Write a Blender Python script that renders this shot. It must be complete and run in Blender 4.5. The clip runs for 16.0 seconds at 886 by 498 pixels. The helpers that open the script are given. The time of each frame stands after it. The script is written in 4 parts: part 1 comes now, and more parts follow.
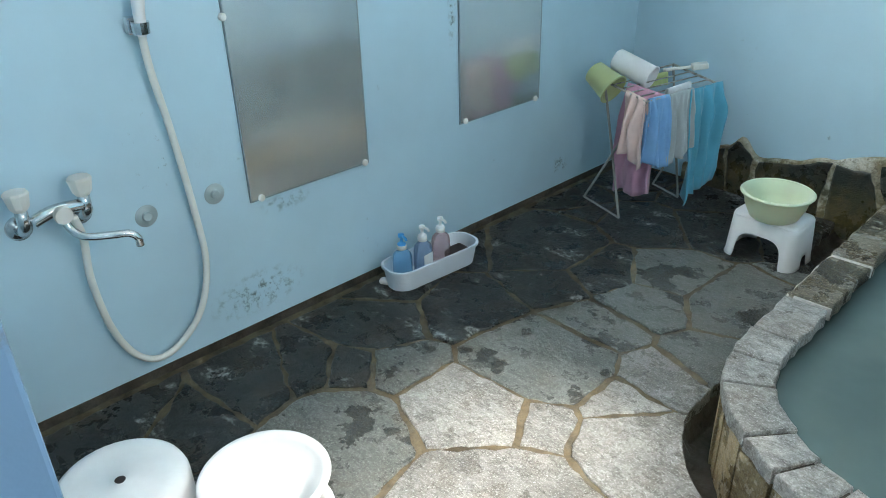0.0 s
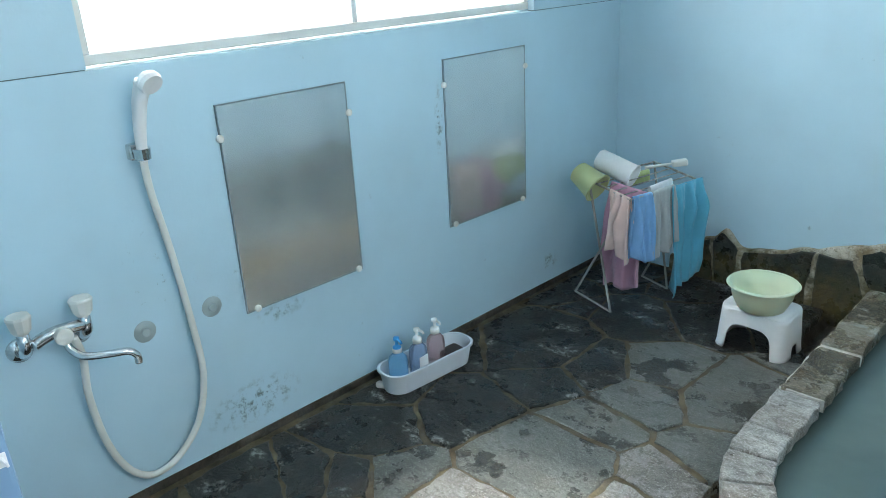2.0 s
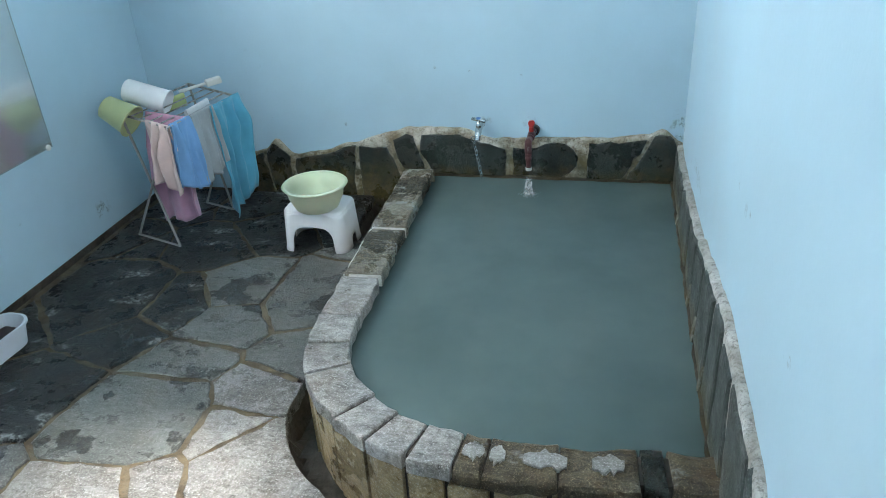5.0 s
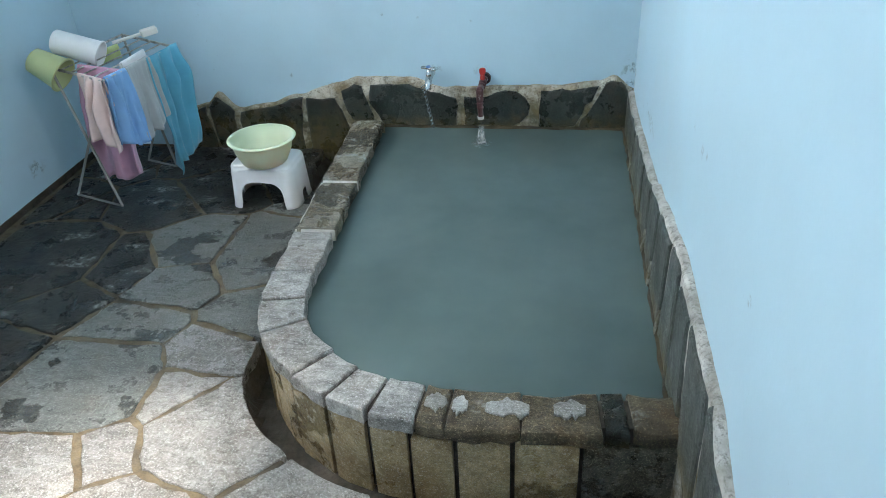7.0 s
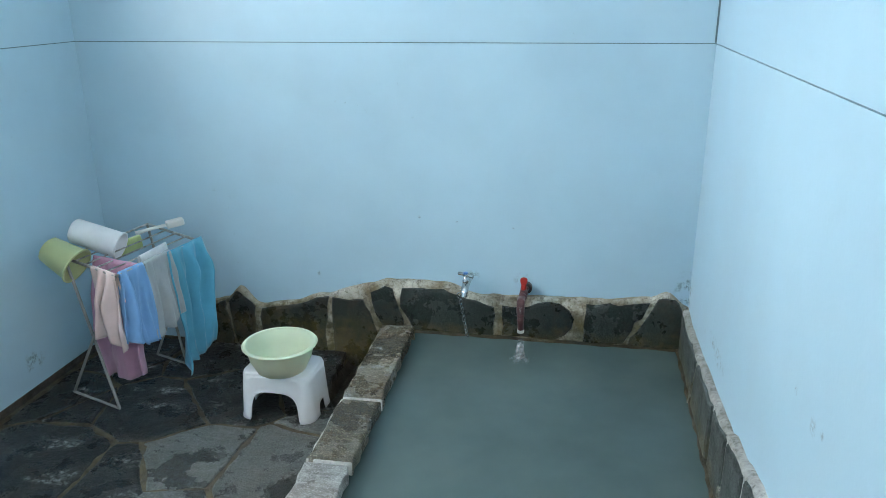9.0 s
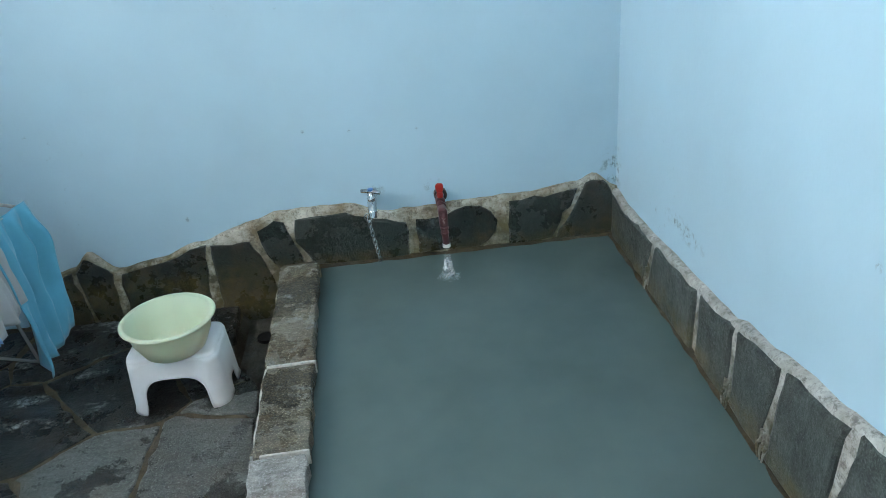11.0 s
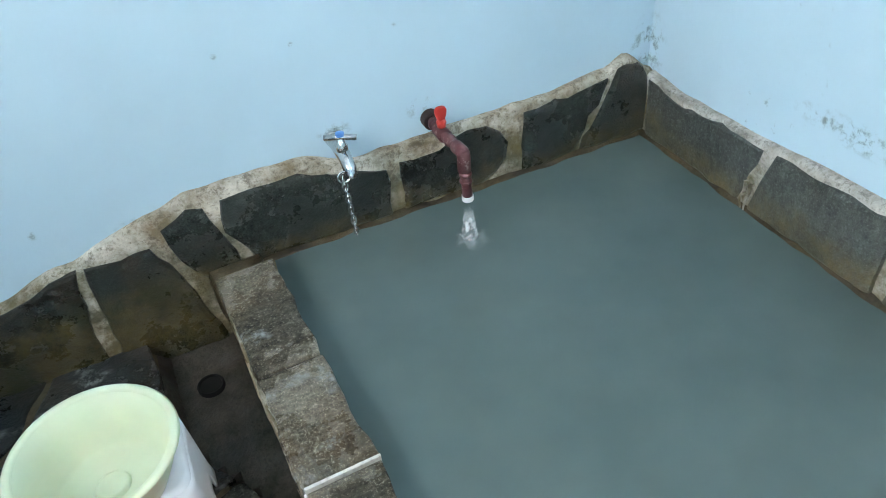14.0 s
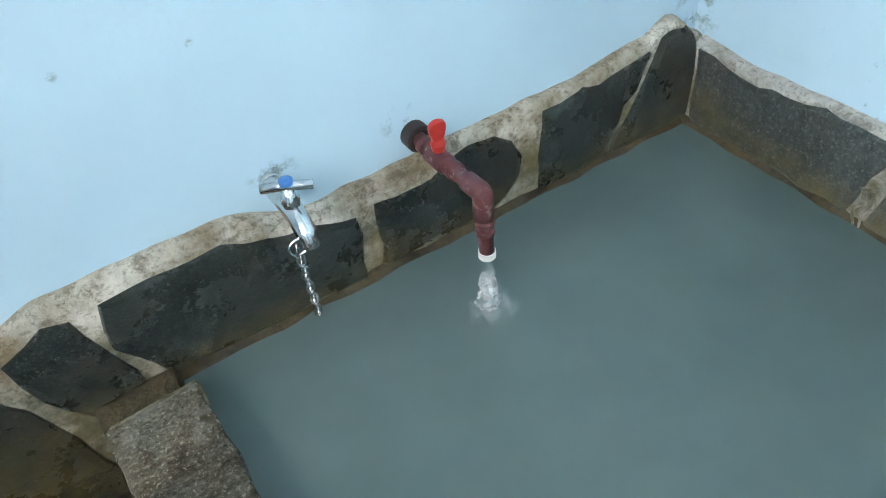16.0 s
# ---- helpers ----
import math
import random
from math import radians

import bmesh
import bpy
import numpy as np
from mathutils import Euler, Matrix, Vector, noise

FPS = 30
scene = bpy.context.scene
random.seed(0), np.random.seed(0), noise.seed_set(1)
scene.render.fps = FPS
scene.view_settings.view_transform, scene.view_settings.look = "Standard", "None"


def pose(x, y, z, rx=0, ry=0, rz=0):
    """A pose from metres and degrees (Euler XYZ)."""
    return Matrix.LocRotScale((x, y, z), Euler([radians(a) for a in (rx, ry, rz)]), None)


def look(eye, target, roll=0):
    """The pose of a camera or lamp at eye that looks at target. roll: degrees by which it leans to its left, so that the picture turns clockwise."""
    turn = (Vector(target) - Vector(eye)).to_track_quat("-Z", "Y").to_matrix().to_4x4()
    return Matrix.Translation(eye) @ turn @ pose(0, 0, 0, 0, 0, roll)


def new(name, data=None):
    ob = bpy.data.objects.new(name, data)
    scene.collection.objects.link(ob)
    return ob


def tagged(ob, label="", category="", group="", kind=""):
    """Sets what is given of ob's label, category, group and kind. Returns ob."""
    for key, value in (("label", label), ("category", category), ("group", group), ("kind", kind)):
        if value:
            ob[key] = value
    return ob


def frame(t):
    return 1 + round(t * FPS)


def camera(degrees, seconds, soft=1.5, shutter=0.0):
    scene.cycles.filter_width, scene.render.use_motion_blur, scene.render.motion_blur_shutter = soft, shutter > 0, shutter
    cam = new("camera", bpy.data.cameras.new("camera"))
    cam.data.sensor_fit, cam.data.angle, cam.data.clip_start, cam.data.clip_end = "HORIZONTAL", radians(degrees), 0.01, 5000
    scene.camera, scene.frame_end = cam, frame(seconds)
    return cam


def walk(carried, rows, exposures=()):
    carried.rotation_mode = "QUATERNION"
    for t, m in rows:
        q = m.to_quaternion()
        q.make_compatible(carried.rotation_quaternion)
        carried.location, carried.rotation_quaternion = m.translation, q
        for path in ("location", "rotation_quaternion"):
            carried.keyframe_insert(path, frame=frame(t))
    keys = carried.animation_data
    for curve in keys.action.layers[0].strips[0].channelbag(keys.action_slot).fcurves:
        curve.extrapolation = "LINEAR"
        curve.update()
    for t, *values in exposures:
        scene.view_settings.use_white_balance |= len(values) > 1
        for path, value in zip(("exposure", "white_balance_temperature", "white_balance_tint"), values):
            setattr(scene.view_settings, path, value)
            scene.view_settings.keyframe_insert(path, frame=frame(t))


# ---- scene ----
cam = camera(61.2, 16.0, soft=0.7)
PATH = [
    (0, (2.034, 0.746, 1.447), (0.748, 1.962, 0.514), -1.5),
    (0.5, (2.038, 0.734, 1.469), (0.69, 1.938, 0.611), -1.8),
    (1, (2.046, 0.711, 1.489), (0.67, 1.912, 0.675), -2.5),
    (1.5, (2.053, 0.716, 1.512), (0.663, 1.954, 0.781), -3.3),
    (2, (2.059, 0.737, 1.52), (0.719, 2.034, 0.798), -3.1),
    (2.5, (2.072, 0.753, 1.521), (0.88, 2.181, 0.788), -2.1),
    (3, (2.076, 0.779, 1.52), (1.118, 2.361, 0.758), -1.4),
    (3.5, (2.125, 0.804, 1.52), (1.4, 2.484, 0.713), -1.2),
    (4, (2.151, 0.81, 1.513), (1.608, 2.533, 0.655), -1.1),
    (4.5, (2.17, 0.819, 1.502), (1.695, 2.535, 0.591), -2.8),
    (5, (2.182, 0.821, 1.49), (1.77, 2.528, 0.533), -3.4),
    (7.3, (2.159, 0.846, 1.458), (1.885, 2.513, 0.388), -2.9),
    (7.5, (2.165, 0.845, 1.455), (1.86, 2.521, 0.407), -2.3),
    (8, (2.125, 0.922, 1.461), (1.696, 2.637, 0.527), -2.1),
    (8.5, (2.093, 1.057, 1.47), (1.681, 2.814, 0.608), -0.8),
    (9, (2.056, 1.163, 1.479), (1.706, 3.021, 0.828), -0.5),
    (9.5, (1.943, 1.295, 1.468), (1.847, 3.176, 0.795), -1.0),
    (10, (1.867, 1.421, 1.401), (1.82, 3.257, 0.609), -2.1),
    (10.2, (1.837, 1.459, 1.402), (1.822, 3.281, 0.579), -2.6),
    (12.3, (1.506, 1.928, 1.279), (1.802, 3.581, 0.194), -6.6),
    (12.5, (1.464, 2.036, 1.268), (1.809, 3.658, 0.15), -5.9),
    (13, (1.394, 2.233, 1.283), (1.813, 3.781, 0.088), -5.4),
    (13.5, (1.334, 2.421, 1.273), (1.833, 3.9, 0.022), -4.7),
    (14, (1.284, 2.563, 1.242), (1.862, 3.979, -0.048), -5.3),
    (14.5, (1.291, 2.739, 1.192), (1.956, 4.109, -0.105), -3.3),
    (15, (1.342, 2.909, 1.14), (2.0, 4.203, -0.236), -4.3),
    (15.5, (1.374, 3.013, 1.063), (2.062, 4.284, -0.319), -4.3),
    (16, (1.403, 3.149, 1.029), (2.127, 4.383, -0.368), -5.1),
]
EXPOSURES = [(0.0, 1.0, 6800, 9), (1.0, 1.05, 6750, 9), (2.0, 1.05, 6650, 9), (3.0, 0.82, 6500, 10), (3.7, 0.92, 6500, 11), (5.0, 1.13, 6600, 12), (7.5, 1.18, 6750, 14), (9.0, 1.08, 6600, 12), (10.2, 1.0, 6600, 12), (12.5, 1.28, 6900, 15), (14.0, 1.56, 7000, 17), (16.0, 1.7, 7000, 17)]
walk(cam, [(t, look(eye, target, roll)) for t, eye, target, roll in PATH], EXPOSURES)

# ---- plan of the room: left wall x = 0, right wall x = W, back wall y = L, front wall y = F ----
W, L, F = 2.5, 4.0, 0.812
SEAM, CEIL, THICK = 1.297, 2.4, 0.12
WIN = (1.48, 3.335, 1.303, 2.25)
WATER, RIM = 0.12, 0.18

# ---- light ----
world = bpy.data.worlds.new("sky")
scene.world = world
world.use_nodes = True
wn = world.node_tree.nodes
sky = wn.new("ShaderNodeTexSky")
sky.sky_type, sky.sun_disc = "NISHITA", False
SUN = Vector((-1.0, 0.02, -1.2)).normalized()
sky.sun_elevation, sky.sun_rotation = math.asin(-SUN.z), math.atan2(-SUN.x, -SUN.y)
wn["Background"].inputs["Strength"].default_value = 0.12
world.node_tree.links.new(sky.outputs[0], wn["Background"].inputs[0])


def lamp(name, kind, energy, m, color=(1, 1, 1)):
    data = bpy.data.lights.new(name, kind)
    data.energy, data.color = energy, color
    ob = new(name, data)
    ob.matrix_world = m
    return ob


sun = lamp("sun", "SUN", 5.0, look((0, 0, 0), SUN), (1.0, 0.96, 0.9))
sun.data.angle = radians(9)
# added lamp outside the assumed side window, brightens the front half of the room
added_daylight = lamp("added_side_light", "AREA", 5.5, look((W + 0.16, 1.6, 1.85), (0.3, 1.5, 0.5)), (1.0, 0.98, 0.95))
added_daylight.data.shape, added_daylight.data.size, added_daylight.data.size_y = "RECTANGLE", 1.15, 0.75


# ---- materials ----
class Mat:
    """A small node builder round a Principled shader in object space."""

    def __init__(self, name, rough=0.5, metal=0.0, **inputs):
        self.m = bpy.data.materials.new(name)
        self.m.use_nodes = True
        self.t = self.m.node_tree
        self.p = self.t.nodes["Principled BSDF"]
        self.set(Roughness=rough, Metallic=metal, **inputs)

    def set(self, **inputs):
        for key, value in inputs.items():
            self.p.inputs[key.replace("_", " ")].default_value = value

    def node(self, kind, **inputs):
        n = self.t.nodes.new("ShaderNode" + kind)
        for key, value in inputs.items():
            self.plug(n, key.replace("_", " "), value)
        return n

    def plug(self, n, key, value):
        if isinstance(value, bpy.types.NodeSocket):
            self.t.links.new(value, n.inputs[key])
        else:
            n.inputs[key].default_value = value

    def coords(self, stretch=(1, 1, 1)):
        tc = self.node("NewGeometry")
        mp = self.node("Mapping", Vector=tc.outputs["Position"])
        mp.inputs["Scale"].default_value = stretch
        return mp.outputs[0]

    def noise(self, scale, detail=6, rough=0.6, stretch=(1, 1, 1)):
        return self.node("TexNoise", Vector=self.coords(stretch), Scale=scale, Detail=detail, Roughness=rough).outputs[0]

    def ramp(self, fac, stops):
        r = self.node("ValToRGB", Fac=fac)
        e = r.color_ramp.elements
        while len(e) < len(stops):
            e.new(0.5)
        for k, (pos, c) in zip(e, stops):
            k.position = pos
            k.color = (*c, 1) if isinstance(c, tuple) else (c, c, c, 1)
        return r.outputs[0]

    def mix(self, fac, a, b, blend="MIX"):
        n = self.node("MixRGB", Fac=fac)
        n.blend_type = blend
        for key, v in (("Color1", a), ("Color2", b)):
            self.plug(n, key, (*v, 1) if isinstance(v, tuple) else v)
        return n.outputs[0]

    def math(self, op, a, b=0.0):
        n = self.t.nodes.new("ShaderNodeMath")
        n.operation = op
        for k, v in ((0, a), (1, b)):
            self.plug(n, k, v)
        return n.outputs[0]

    def random(self):
        return self.node("ObjectInfo").outputs["Random"]

    def color(self, c):
        self.plug(self.p, "Base Color", (*c, 1) if isinstance(c, tuple) else c)
        return self

    def rough(self, socket):
        self.plug(self.p, "Roughness", socket)
        return self

    def bump(self, height, strength=0.3, distance=0.01):
        n = self.node("Bump", Height=height, Strength=strength, Distance=distance)
        self.t.links.new(n.outputs[0], self.p.inputs["Normal"])
        self.t.links.new(n.outputs[0], self.p.inputs["Coat Normal"])
        return self


MOULD = [((0, 2.745, 0.93), (0.1, 0.025, 0.17)), ((0, 1.95, 0.43), (0.1, 0.11, 0.035)), ((0, 1.8, 0.14), (0.1, 0.2, 0.09)), ((2.5, 3.38, 0.41), (0.1, 0.16, 0.035)),
         ((2.49, 4, 0.36), (0.06, 0.07, 0.1)), ((1.635, 4, 0.378), (0.045, 0.1, 0.028)), ((1.85, 4, 0.375), (0.045, 0.1, 0.03)), ((1.2, 4, 0.3), (0.08, 0.1, 0.022)), ((0, 3.45, 0.13), (0.1, 0.07, 0.05))]
CHIPS = [((2.5, 2.46, 0.716), 0.022), ((2.5, 2.584, 0.723), 0.012), ((2.5, 1.92, 0.693), 0.016), ((2.5, 2.41, 0.73), 0.012), ((1.425, 4, 0.617), 0.008), ((1.58, 4, 0.602), 0.007), ((1.805, 4, 0.586), 0.008), ((0, 2.376, 0.726), 0.01), ((0.985, 4, 0.348), 0.012), ((1.593, 0.79, 1.4), 0.008), ((1.593, 0.81, 1.205), 0.014), ((1.593, 0.775, 1.33), 0.006)]


def paint(name, base, mould=True):
    k = Mat(name, 0.45)
    n1, n2 = k.noise(1.3, 4), k.noise(60, 3)
    c = k.mix(k.ramp(n1, [(0.3, 0.0), (0.7, 1.0)]), tuple(v * 0.9 for v in base), tuple(min(1, v * 1.06) for v in base))
    if mould:
        patch = k.ramp(k.noise(2.1, 3), [(0.6, 0.0), (0.7, 1.0)])
        specks = k.ramp(k.noise(38, 5, 0.7), [(0.62, 0.0), (0.7, 1.0)])
        c = k.mix(k.math("MULTIPLY", k.math("MULTIPLY", patch, specks), 0.4), c, (0.05, 0.07, 0.07))
        spots = k.ramp(k.noise(30, 6, 0.75), [(0.5, 0.0), (0.62, 1.0)])
        for (x, y, z), (wx, wy, wz) in MOULD:
            at = k.node("VectorMath", Vector=k.node("NewGeometry").outputs["Position"])
            at.operation = "SUBTRACT"
            at.inputs[1].default_value = (x, y, z)
            by = k.node("VectorMath", Vector=at.outputs[0])
            by.operation = "DIVIDE"
            by.inputs[1].default_value = (wx, wy, wz)
            size = k.node("VectorMath", Vector=by.outputs[0])
            size.operation = "LENGTH"
            near = k.ramp(size.outputs["Value"], [(0.3, 1.0), (1.0, 0.0)])
            c = k.mix(k.math("MULTIPLY", k.math("MULTIPLY", near, spots), 0.75), c, (0.045, 0.06, 0.055))
        for place, r in CHIPS:
            at = k.node("VectorMath", Vector=k.node("NewGeometry").outputs["Position"])
            at.operation = "DISTANCE"
            at.inputs[1].default_value = place
            near = k.ramp(k.math("DIVIDE", at.outputs["Value"], r), [(0.4, 1.0), (1.0, 0.0)])
            c = k.mix(k.math("MULTIPLY", near, k.ramp(k.noise(90, 4, 0.7), [(0.45, 0.0), (0.6, 0.55)])), c, (0.14, 0.17, 0.19))
    k.color(c).rough(k.ramp(n1, [(0.3, 0.34), (0.7, 0.5)]))
    return k.bump(k.mix(0.6, n2, k.noise(9, 3)), 0.12, 0.01).m


def tide(k, c, strength, top=0.2):
    """Ochre and olive mineral crust with a ragged upper edge, left by the spring water."""
    z = k.node("SeparateXYZ", Vector=k.node("NewGeometry").outputs["Position"]).outputs["Z"]
    edge = k.math("ADD", z, k.math("MULTIPLY", k.noise(7, 6, 0.75), -0.16))
    low = k.ramp(edge, [(top - 0.1, strength), (top - 0.045, 0.0)])
    blot = k.ramp(k.noise(24, 5, 0.7), [(0.36, 0.35), (0.6, 1.0)])
    tone = k.mix(k.ramp(k.noise(11, 4), [(0.4, 0.0), (0.62, 1.0)]), (0.045, 0.048, 0.016), (0.15, 0.112, 0.038))
    return k.mix(k.math("MULTIPLY", low, blot), c, tone)


def slate(name, dark, light, rough_low, rough_high, rust=0.0, grain=1.0, damp=0.0, chalk=0.0, film=0.0, crust_top=0.0):
    """Split slate: two scales of tone, fine layered grain, a tone of its own for each piece."""
    k = Mat(name)
    big, fine = k.noise(5.5, 6, 0.65), k.noise(70, 8, 0.75, (1, 1, 1))
    streak = k.noise(16, 5, 0.7, (1, 3.5, 1))
    c = k.mix(k.ramp(k.mix(0.5, big, streak), [(0.36, 0.0), (0.64, 1.0)]), dark, light)
    c = k.mix(k.ramp(fine, [(0.4, 0.5), (0.62, 0.0)]), c, tuple(v * 0.45 for v in dark))
    tone = k.ramp(k.random(), [(0.0, 0.72), (1.0, 1.15)])
    c = k.mix(1.0, c, tone, "MULTIPLY")
    if rust:
        stain = k.ramp(k.noise(7, 5, 0.7), [(0.5, 0.0), (0.62, rust)])
        c = k.mix(stain, c, (0.16, 0.085, 0.03))
    speck = k.noise(190, 4, 0.8)
    c = k.mix(k.ramp(speck, [(0.55, 0.0), (0.66, 0.7)]), c, tuple(min(0.8, v * 1.9) for v in light))
    c = k.mix(k.ramp(speck, [(0.34, 0.6), (0.45, 0.0)]), c, tuple(v * 0.3 for v in dark))
    rough = k.ramp(k.noise(9, 6, 0.7), [(0.35, rough_low), (0.65, rough_high)])
    if damp:
        pool = k.ramp(k.noise(4.2, 5, 0.6), [(0.56, 0.0), (0.6, damp)])
        c = k.mix(pool, c, k.mix(1.0, c, (0.3, 0.3, 0.29), "MULTIPLY"))
        rough = k.mix(pool, rough, (0.12, 0.12, 0.12))
    if chalk:
        crust = k.math("MULTIPLY", k.ramp(k.noise(5, 4, 0.6, (1, 1.8, 1)), [(0.57, 0.0), (0.66, 1.0)]), k.ramp(k.noise(45, 5, 0.7), [(0.45, 0.0), (0.6, chalk)]))
        c = k.mix(crust, c, (0.42, 0.44, 0.43))
    if crust_top:
        c = tide(k, c, 0.72, crust_top)
    k.color(c).rough(rough)
    if film:
        k.set(Coat_Weight=film, Coat_Roughness=0.1)
    return k.bump(k.mix(0.45, k.mix(0.5, streak, k.noise(34, 5, 0.7)), fine), 0.6 * grain, 0.016).m


def plastic(name, base, rough=0.35, **inputs):
    k = Mat(name, rough, **inputs)
    n = k.noise(14, 4)
    k.color(k.mix(k.ramp(n, [(0.35, 0.0), (0.7, 1.0)]), tuple(v * 0.93 for v in base), base))
    return k.rough(k.ramp(n, [(0.3, rough * 0.8), (0.7, rough * 1.25)])).m


def cloth(name, base, weave=420):
    k = Mat(name, 0.95)
    k.set(Sheen_Weight=0.25)
    n = k.noise(11, 4)
    k.color(k.mix(k.ramp(n, [(0.3, 0.0), (0.7, 1.0)]), tuple(v * 0.85 for v in base), base))
    return k.bump(k.noise(weave, 2), 0.35, 0.003).m


def metal(name, base, rough):
    k = Mat(name, rough, 1.0)
    n = k.noise(45, 5)
    k.color(k.mix(k.ramp(n, [(0.45, 0.0), (0.75, 1.0)]), base, tuple(v * 0.6 for v in base)))
    return k.rough(k.ramp(n, [(0.35, rough * 0.7), (0.75, rough * 2.2)])).m


BLUE = paint("blue_wall_paint", (0.455, 0.645, 0.75))
BLUE_DOOR = paint("blue_frame_paint", (0.17, 0.3, 0.46))
CEILING = paint("pale_ceiling_paint", (0.62, 0.72, 0.76), False)
SEAL = Mat("dark_seam", 0.8).color((0.13, 0.2, 0.23)).m
EDGE = plastic("worn_mirror_edge", (0.2, 0.27, 0.3), 0.4)
# drier stone than MID, made paler still to hold the sunlight on the front paving
DRY_SUNLIT = slate("dry_sunlit_slate", (0.21, 0.204, 0.19), (0.52, 0.5, 0.47), 0.12, 0.42, 0.12, 2.6, 0.35, 0.2, 1.0)
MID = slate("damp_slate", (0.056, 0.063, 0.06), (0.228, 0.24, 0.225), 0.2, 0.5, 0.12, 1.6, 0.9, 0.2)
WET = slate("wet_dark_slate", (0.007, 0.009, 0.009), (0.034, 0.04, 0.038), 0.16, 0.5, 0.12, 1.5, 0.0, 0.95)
RIMSTONE = slate("grey_rim_stone", (0.15, 0.144, 0.13), (0.7, 0.69, 0.66), 0.25, 0.6, 0.25, 2.0)
CRUMBLE = slate("stained_crumbling_rim", (0.05, 0.036, 0.018), (0.26, 0.21, 0.13), 0.3, 0.7, 0.5, 2.2, 0.3, 0.6)
WETRIM = slate("brown_wet_rim_stone", (0.04, 0.034, 0.02), (0.42, 0.38, 0.29), 0.12, 0.45, 0.3, 2.8, 0.7, 1.0)
SCALE = slate("white_scale_crust", (0.35, 0.34, 0.31), (0.68, 0.67, 0.64), 0.4, 0.7, 0.1, 2.0)
RUSTSTONE = slate("rusty_face_stone", (0.36, 0.24, 0.1), (0.8, 0.66, 0.4), 0.25, 0.55, 0.4, 1.6, 0.6)
DADO = slate("dark_green_slate", (0.007, 0.0115, 0.0095), (0.036, 0.05, 0.043), 0.15, 0.45, 0.15, 1.8, crust_top=0.155)
GREYDADO = slate("grey_slate", (0.024, 0.032, 0.029), (0.112, 0.133, 0.123), 0.35, 0.6, 0.06, 1.4, crust_top=0.172)


def mortar(name, low, high, crust_top=0.0):
    k = Mat(name, 0.8)
    c = k.mix(k.ramp(k.noise(9, 6, 0.7), [(0.35, 0.0), (0.65, 1.0)]), low, high)
    c = k.mix(k.ramp(k.noise(120, 4), [(0.5, 0.0), (0.75, 0.5)]), c, tuple(v * 0.4 for v in low))
    if crust_top:
        c = k.mix(k.ramp(k.noise(30, 6, 0.8), [(0.5, 0.0), (0.62, 0.7)]), c, tuple(v * 0.5 for v in low))
        c = tide(k, c, 0.9, crust_top)
    k.color(c).rough(k.ramp(k.noise(12, 4), [(0.35, 0.4), (0.65, 0.85)]))
    return k.bump(k.noise(60, 6, 0.7), 0.7, 0.012).m


JOINT = mortar("ochre_floor_mortar", (0.045, 0.036, 0.02), (0.18, 0.138, 0.076))
CHALK = mortar("white_mortar", (0.45, 0.43, 0.38), (0.75, 0.73, 0.68))
RENDER = mortar("pale_dado_mortar", (0.2, 0.15, 0.08), (0.68, 0.64, 0.55), 0.24)
GREYBED = mortar("grey_white_dado_mortar", (0.3, 0.28, 0.24), (0.66, 0.65, 0.61), 0.25)
STAIN = mortar("ochre_waterline_crust", (0.018, 0.013, 0.006), (0.09, 0.066, 0.028))
CONCRETE = mortar("wet_gutter_concrete", (0.028, 0.024, 0.018), (0.1, 0.084, 0.064))

k = Mat("milky_spring_water", 0.07, IOR=1.33)
k.color(k.mix(k.ramp(k.noise(2.0, 4, 0.55), [(0.32, 0.0), (0.7, 1.0)]), (0.07, 0.106, 0.103), (0.102, 0.145, 0.141)))
k.bump(k.noise(7, 3), 0.05, 0.02)
WATERMAT = k.m
k = Mat("splashing_water", 0.55, IOR=1.33)
k.color((0.72, 0.77, 0.78))
spot = k.node("VectorMath", Vector=k.node("NewGeometry").outputs["Position"])
spot.operation = "DISTANCE"
spot.inputs[1].default_value = (1.862, 3.8, 0.15)
thin = k.ramp(k.math("MULTIPLY", spot.outputs["Value"], 10.0), [(0.25, 1.0), (0.6, 0.0)])
k.plug(k.p, "Alpha", k.math("MULTIPLY", thin, k.ramp(k.noise(60, 4, 0.7), [(0.34, 0.14), (0.68, 0.46)])))
SPLASH = k.m
k = Mat("fogged_mirror", 0.17, 0.78)
k.color(k.mix(k.ramp(k.noise(5, 5), [(0.35, 0.0), (0.7, 1.0)]), (0.62, 0.66, 0.66), (0.72, 0.75, 0.74)))
k.rough(k.ramp(k.noise(3.5, 5), [(0.35, 0.13), (0.7, 0.24)]))
MIRROR = k.m
WHITE = plastic("white_plastic", (0.8, 0.81, 0.82), 0.35)
OFFWHITE = plastic("aged_white_plastic", (0.72, 0.72, 0.68), 0.4)
GREEN = plastic("pale_green_plastic", (0.58, 0.65, 0.47), 0.45, Subsurface_Weight=0.1)
LIME = plastic("olive_green_plastic", (0.52, 0.57, 0.29), 0.4)
GREYBIN = plastic("pale_grey_plastic", (0.62, 0.68, 0.74), 0.4)
RED = plastic("red_plastic", (0.45, 0.03, 0.022), 0.35)
k = Mat("maroon_pipe", 0.45)
c = k.mix(k.ramp(k.noise(14, 4), [(0.35, 0.0), (0.7, 1.0)]), (0.075, 0.02, 0.022), (0.115, 0.034, 0.035))
k.color(k.mix(k.ramp(k.noise(55, 5, 0.75), [(0.56, 0.0), (0.66, 0.6)]), c, (0.4, 0.34, 0.32))).bump(k.noise(70, 4), 0.3, 0.004)
PIPE = k.m
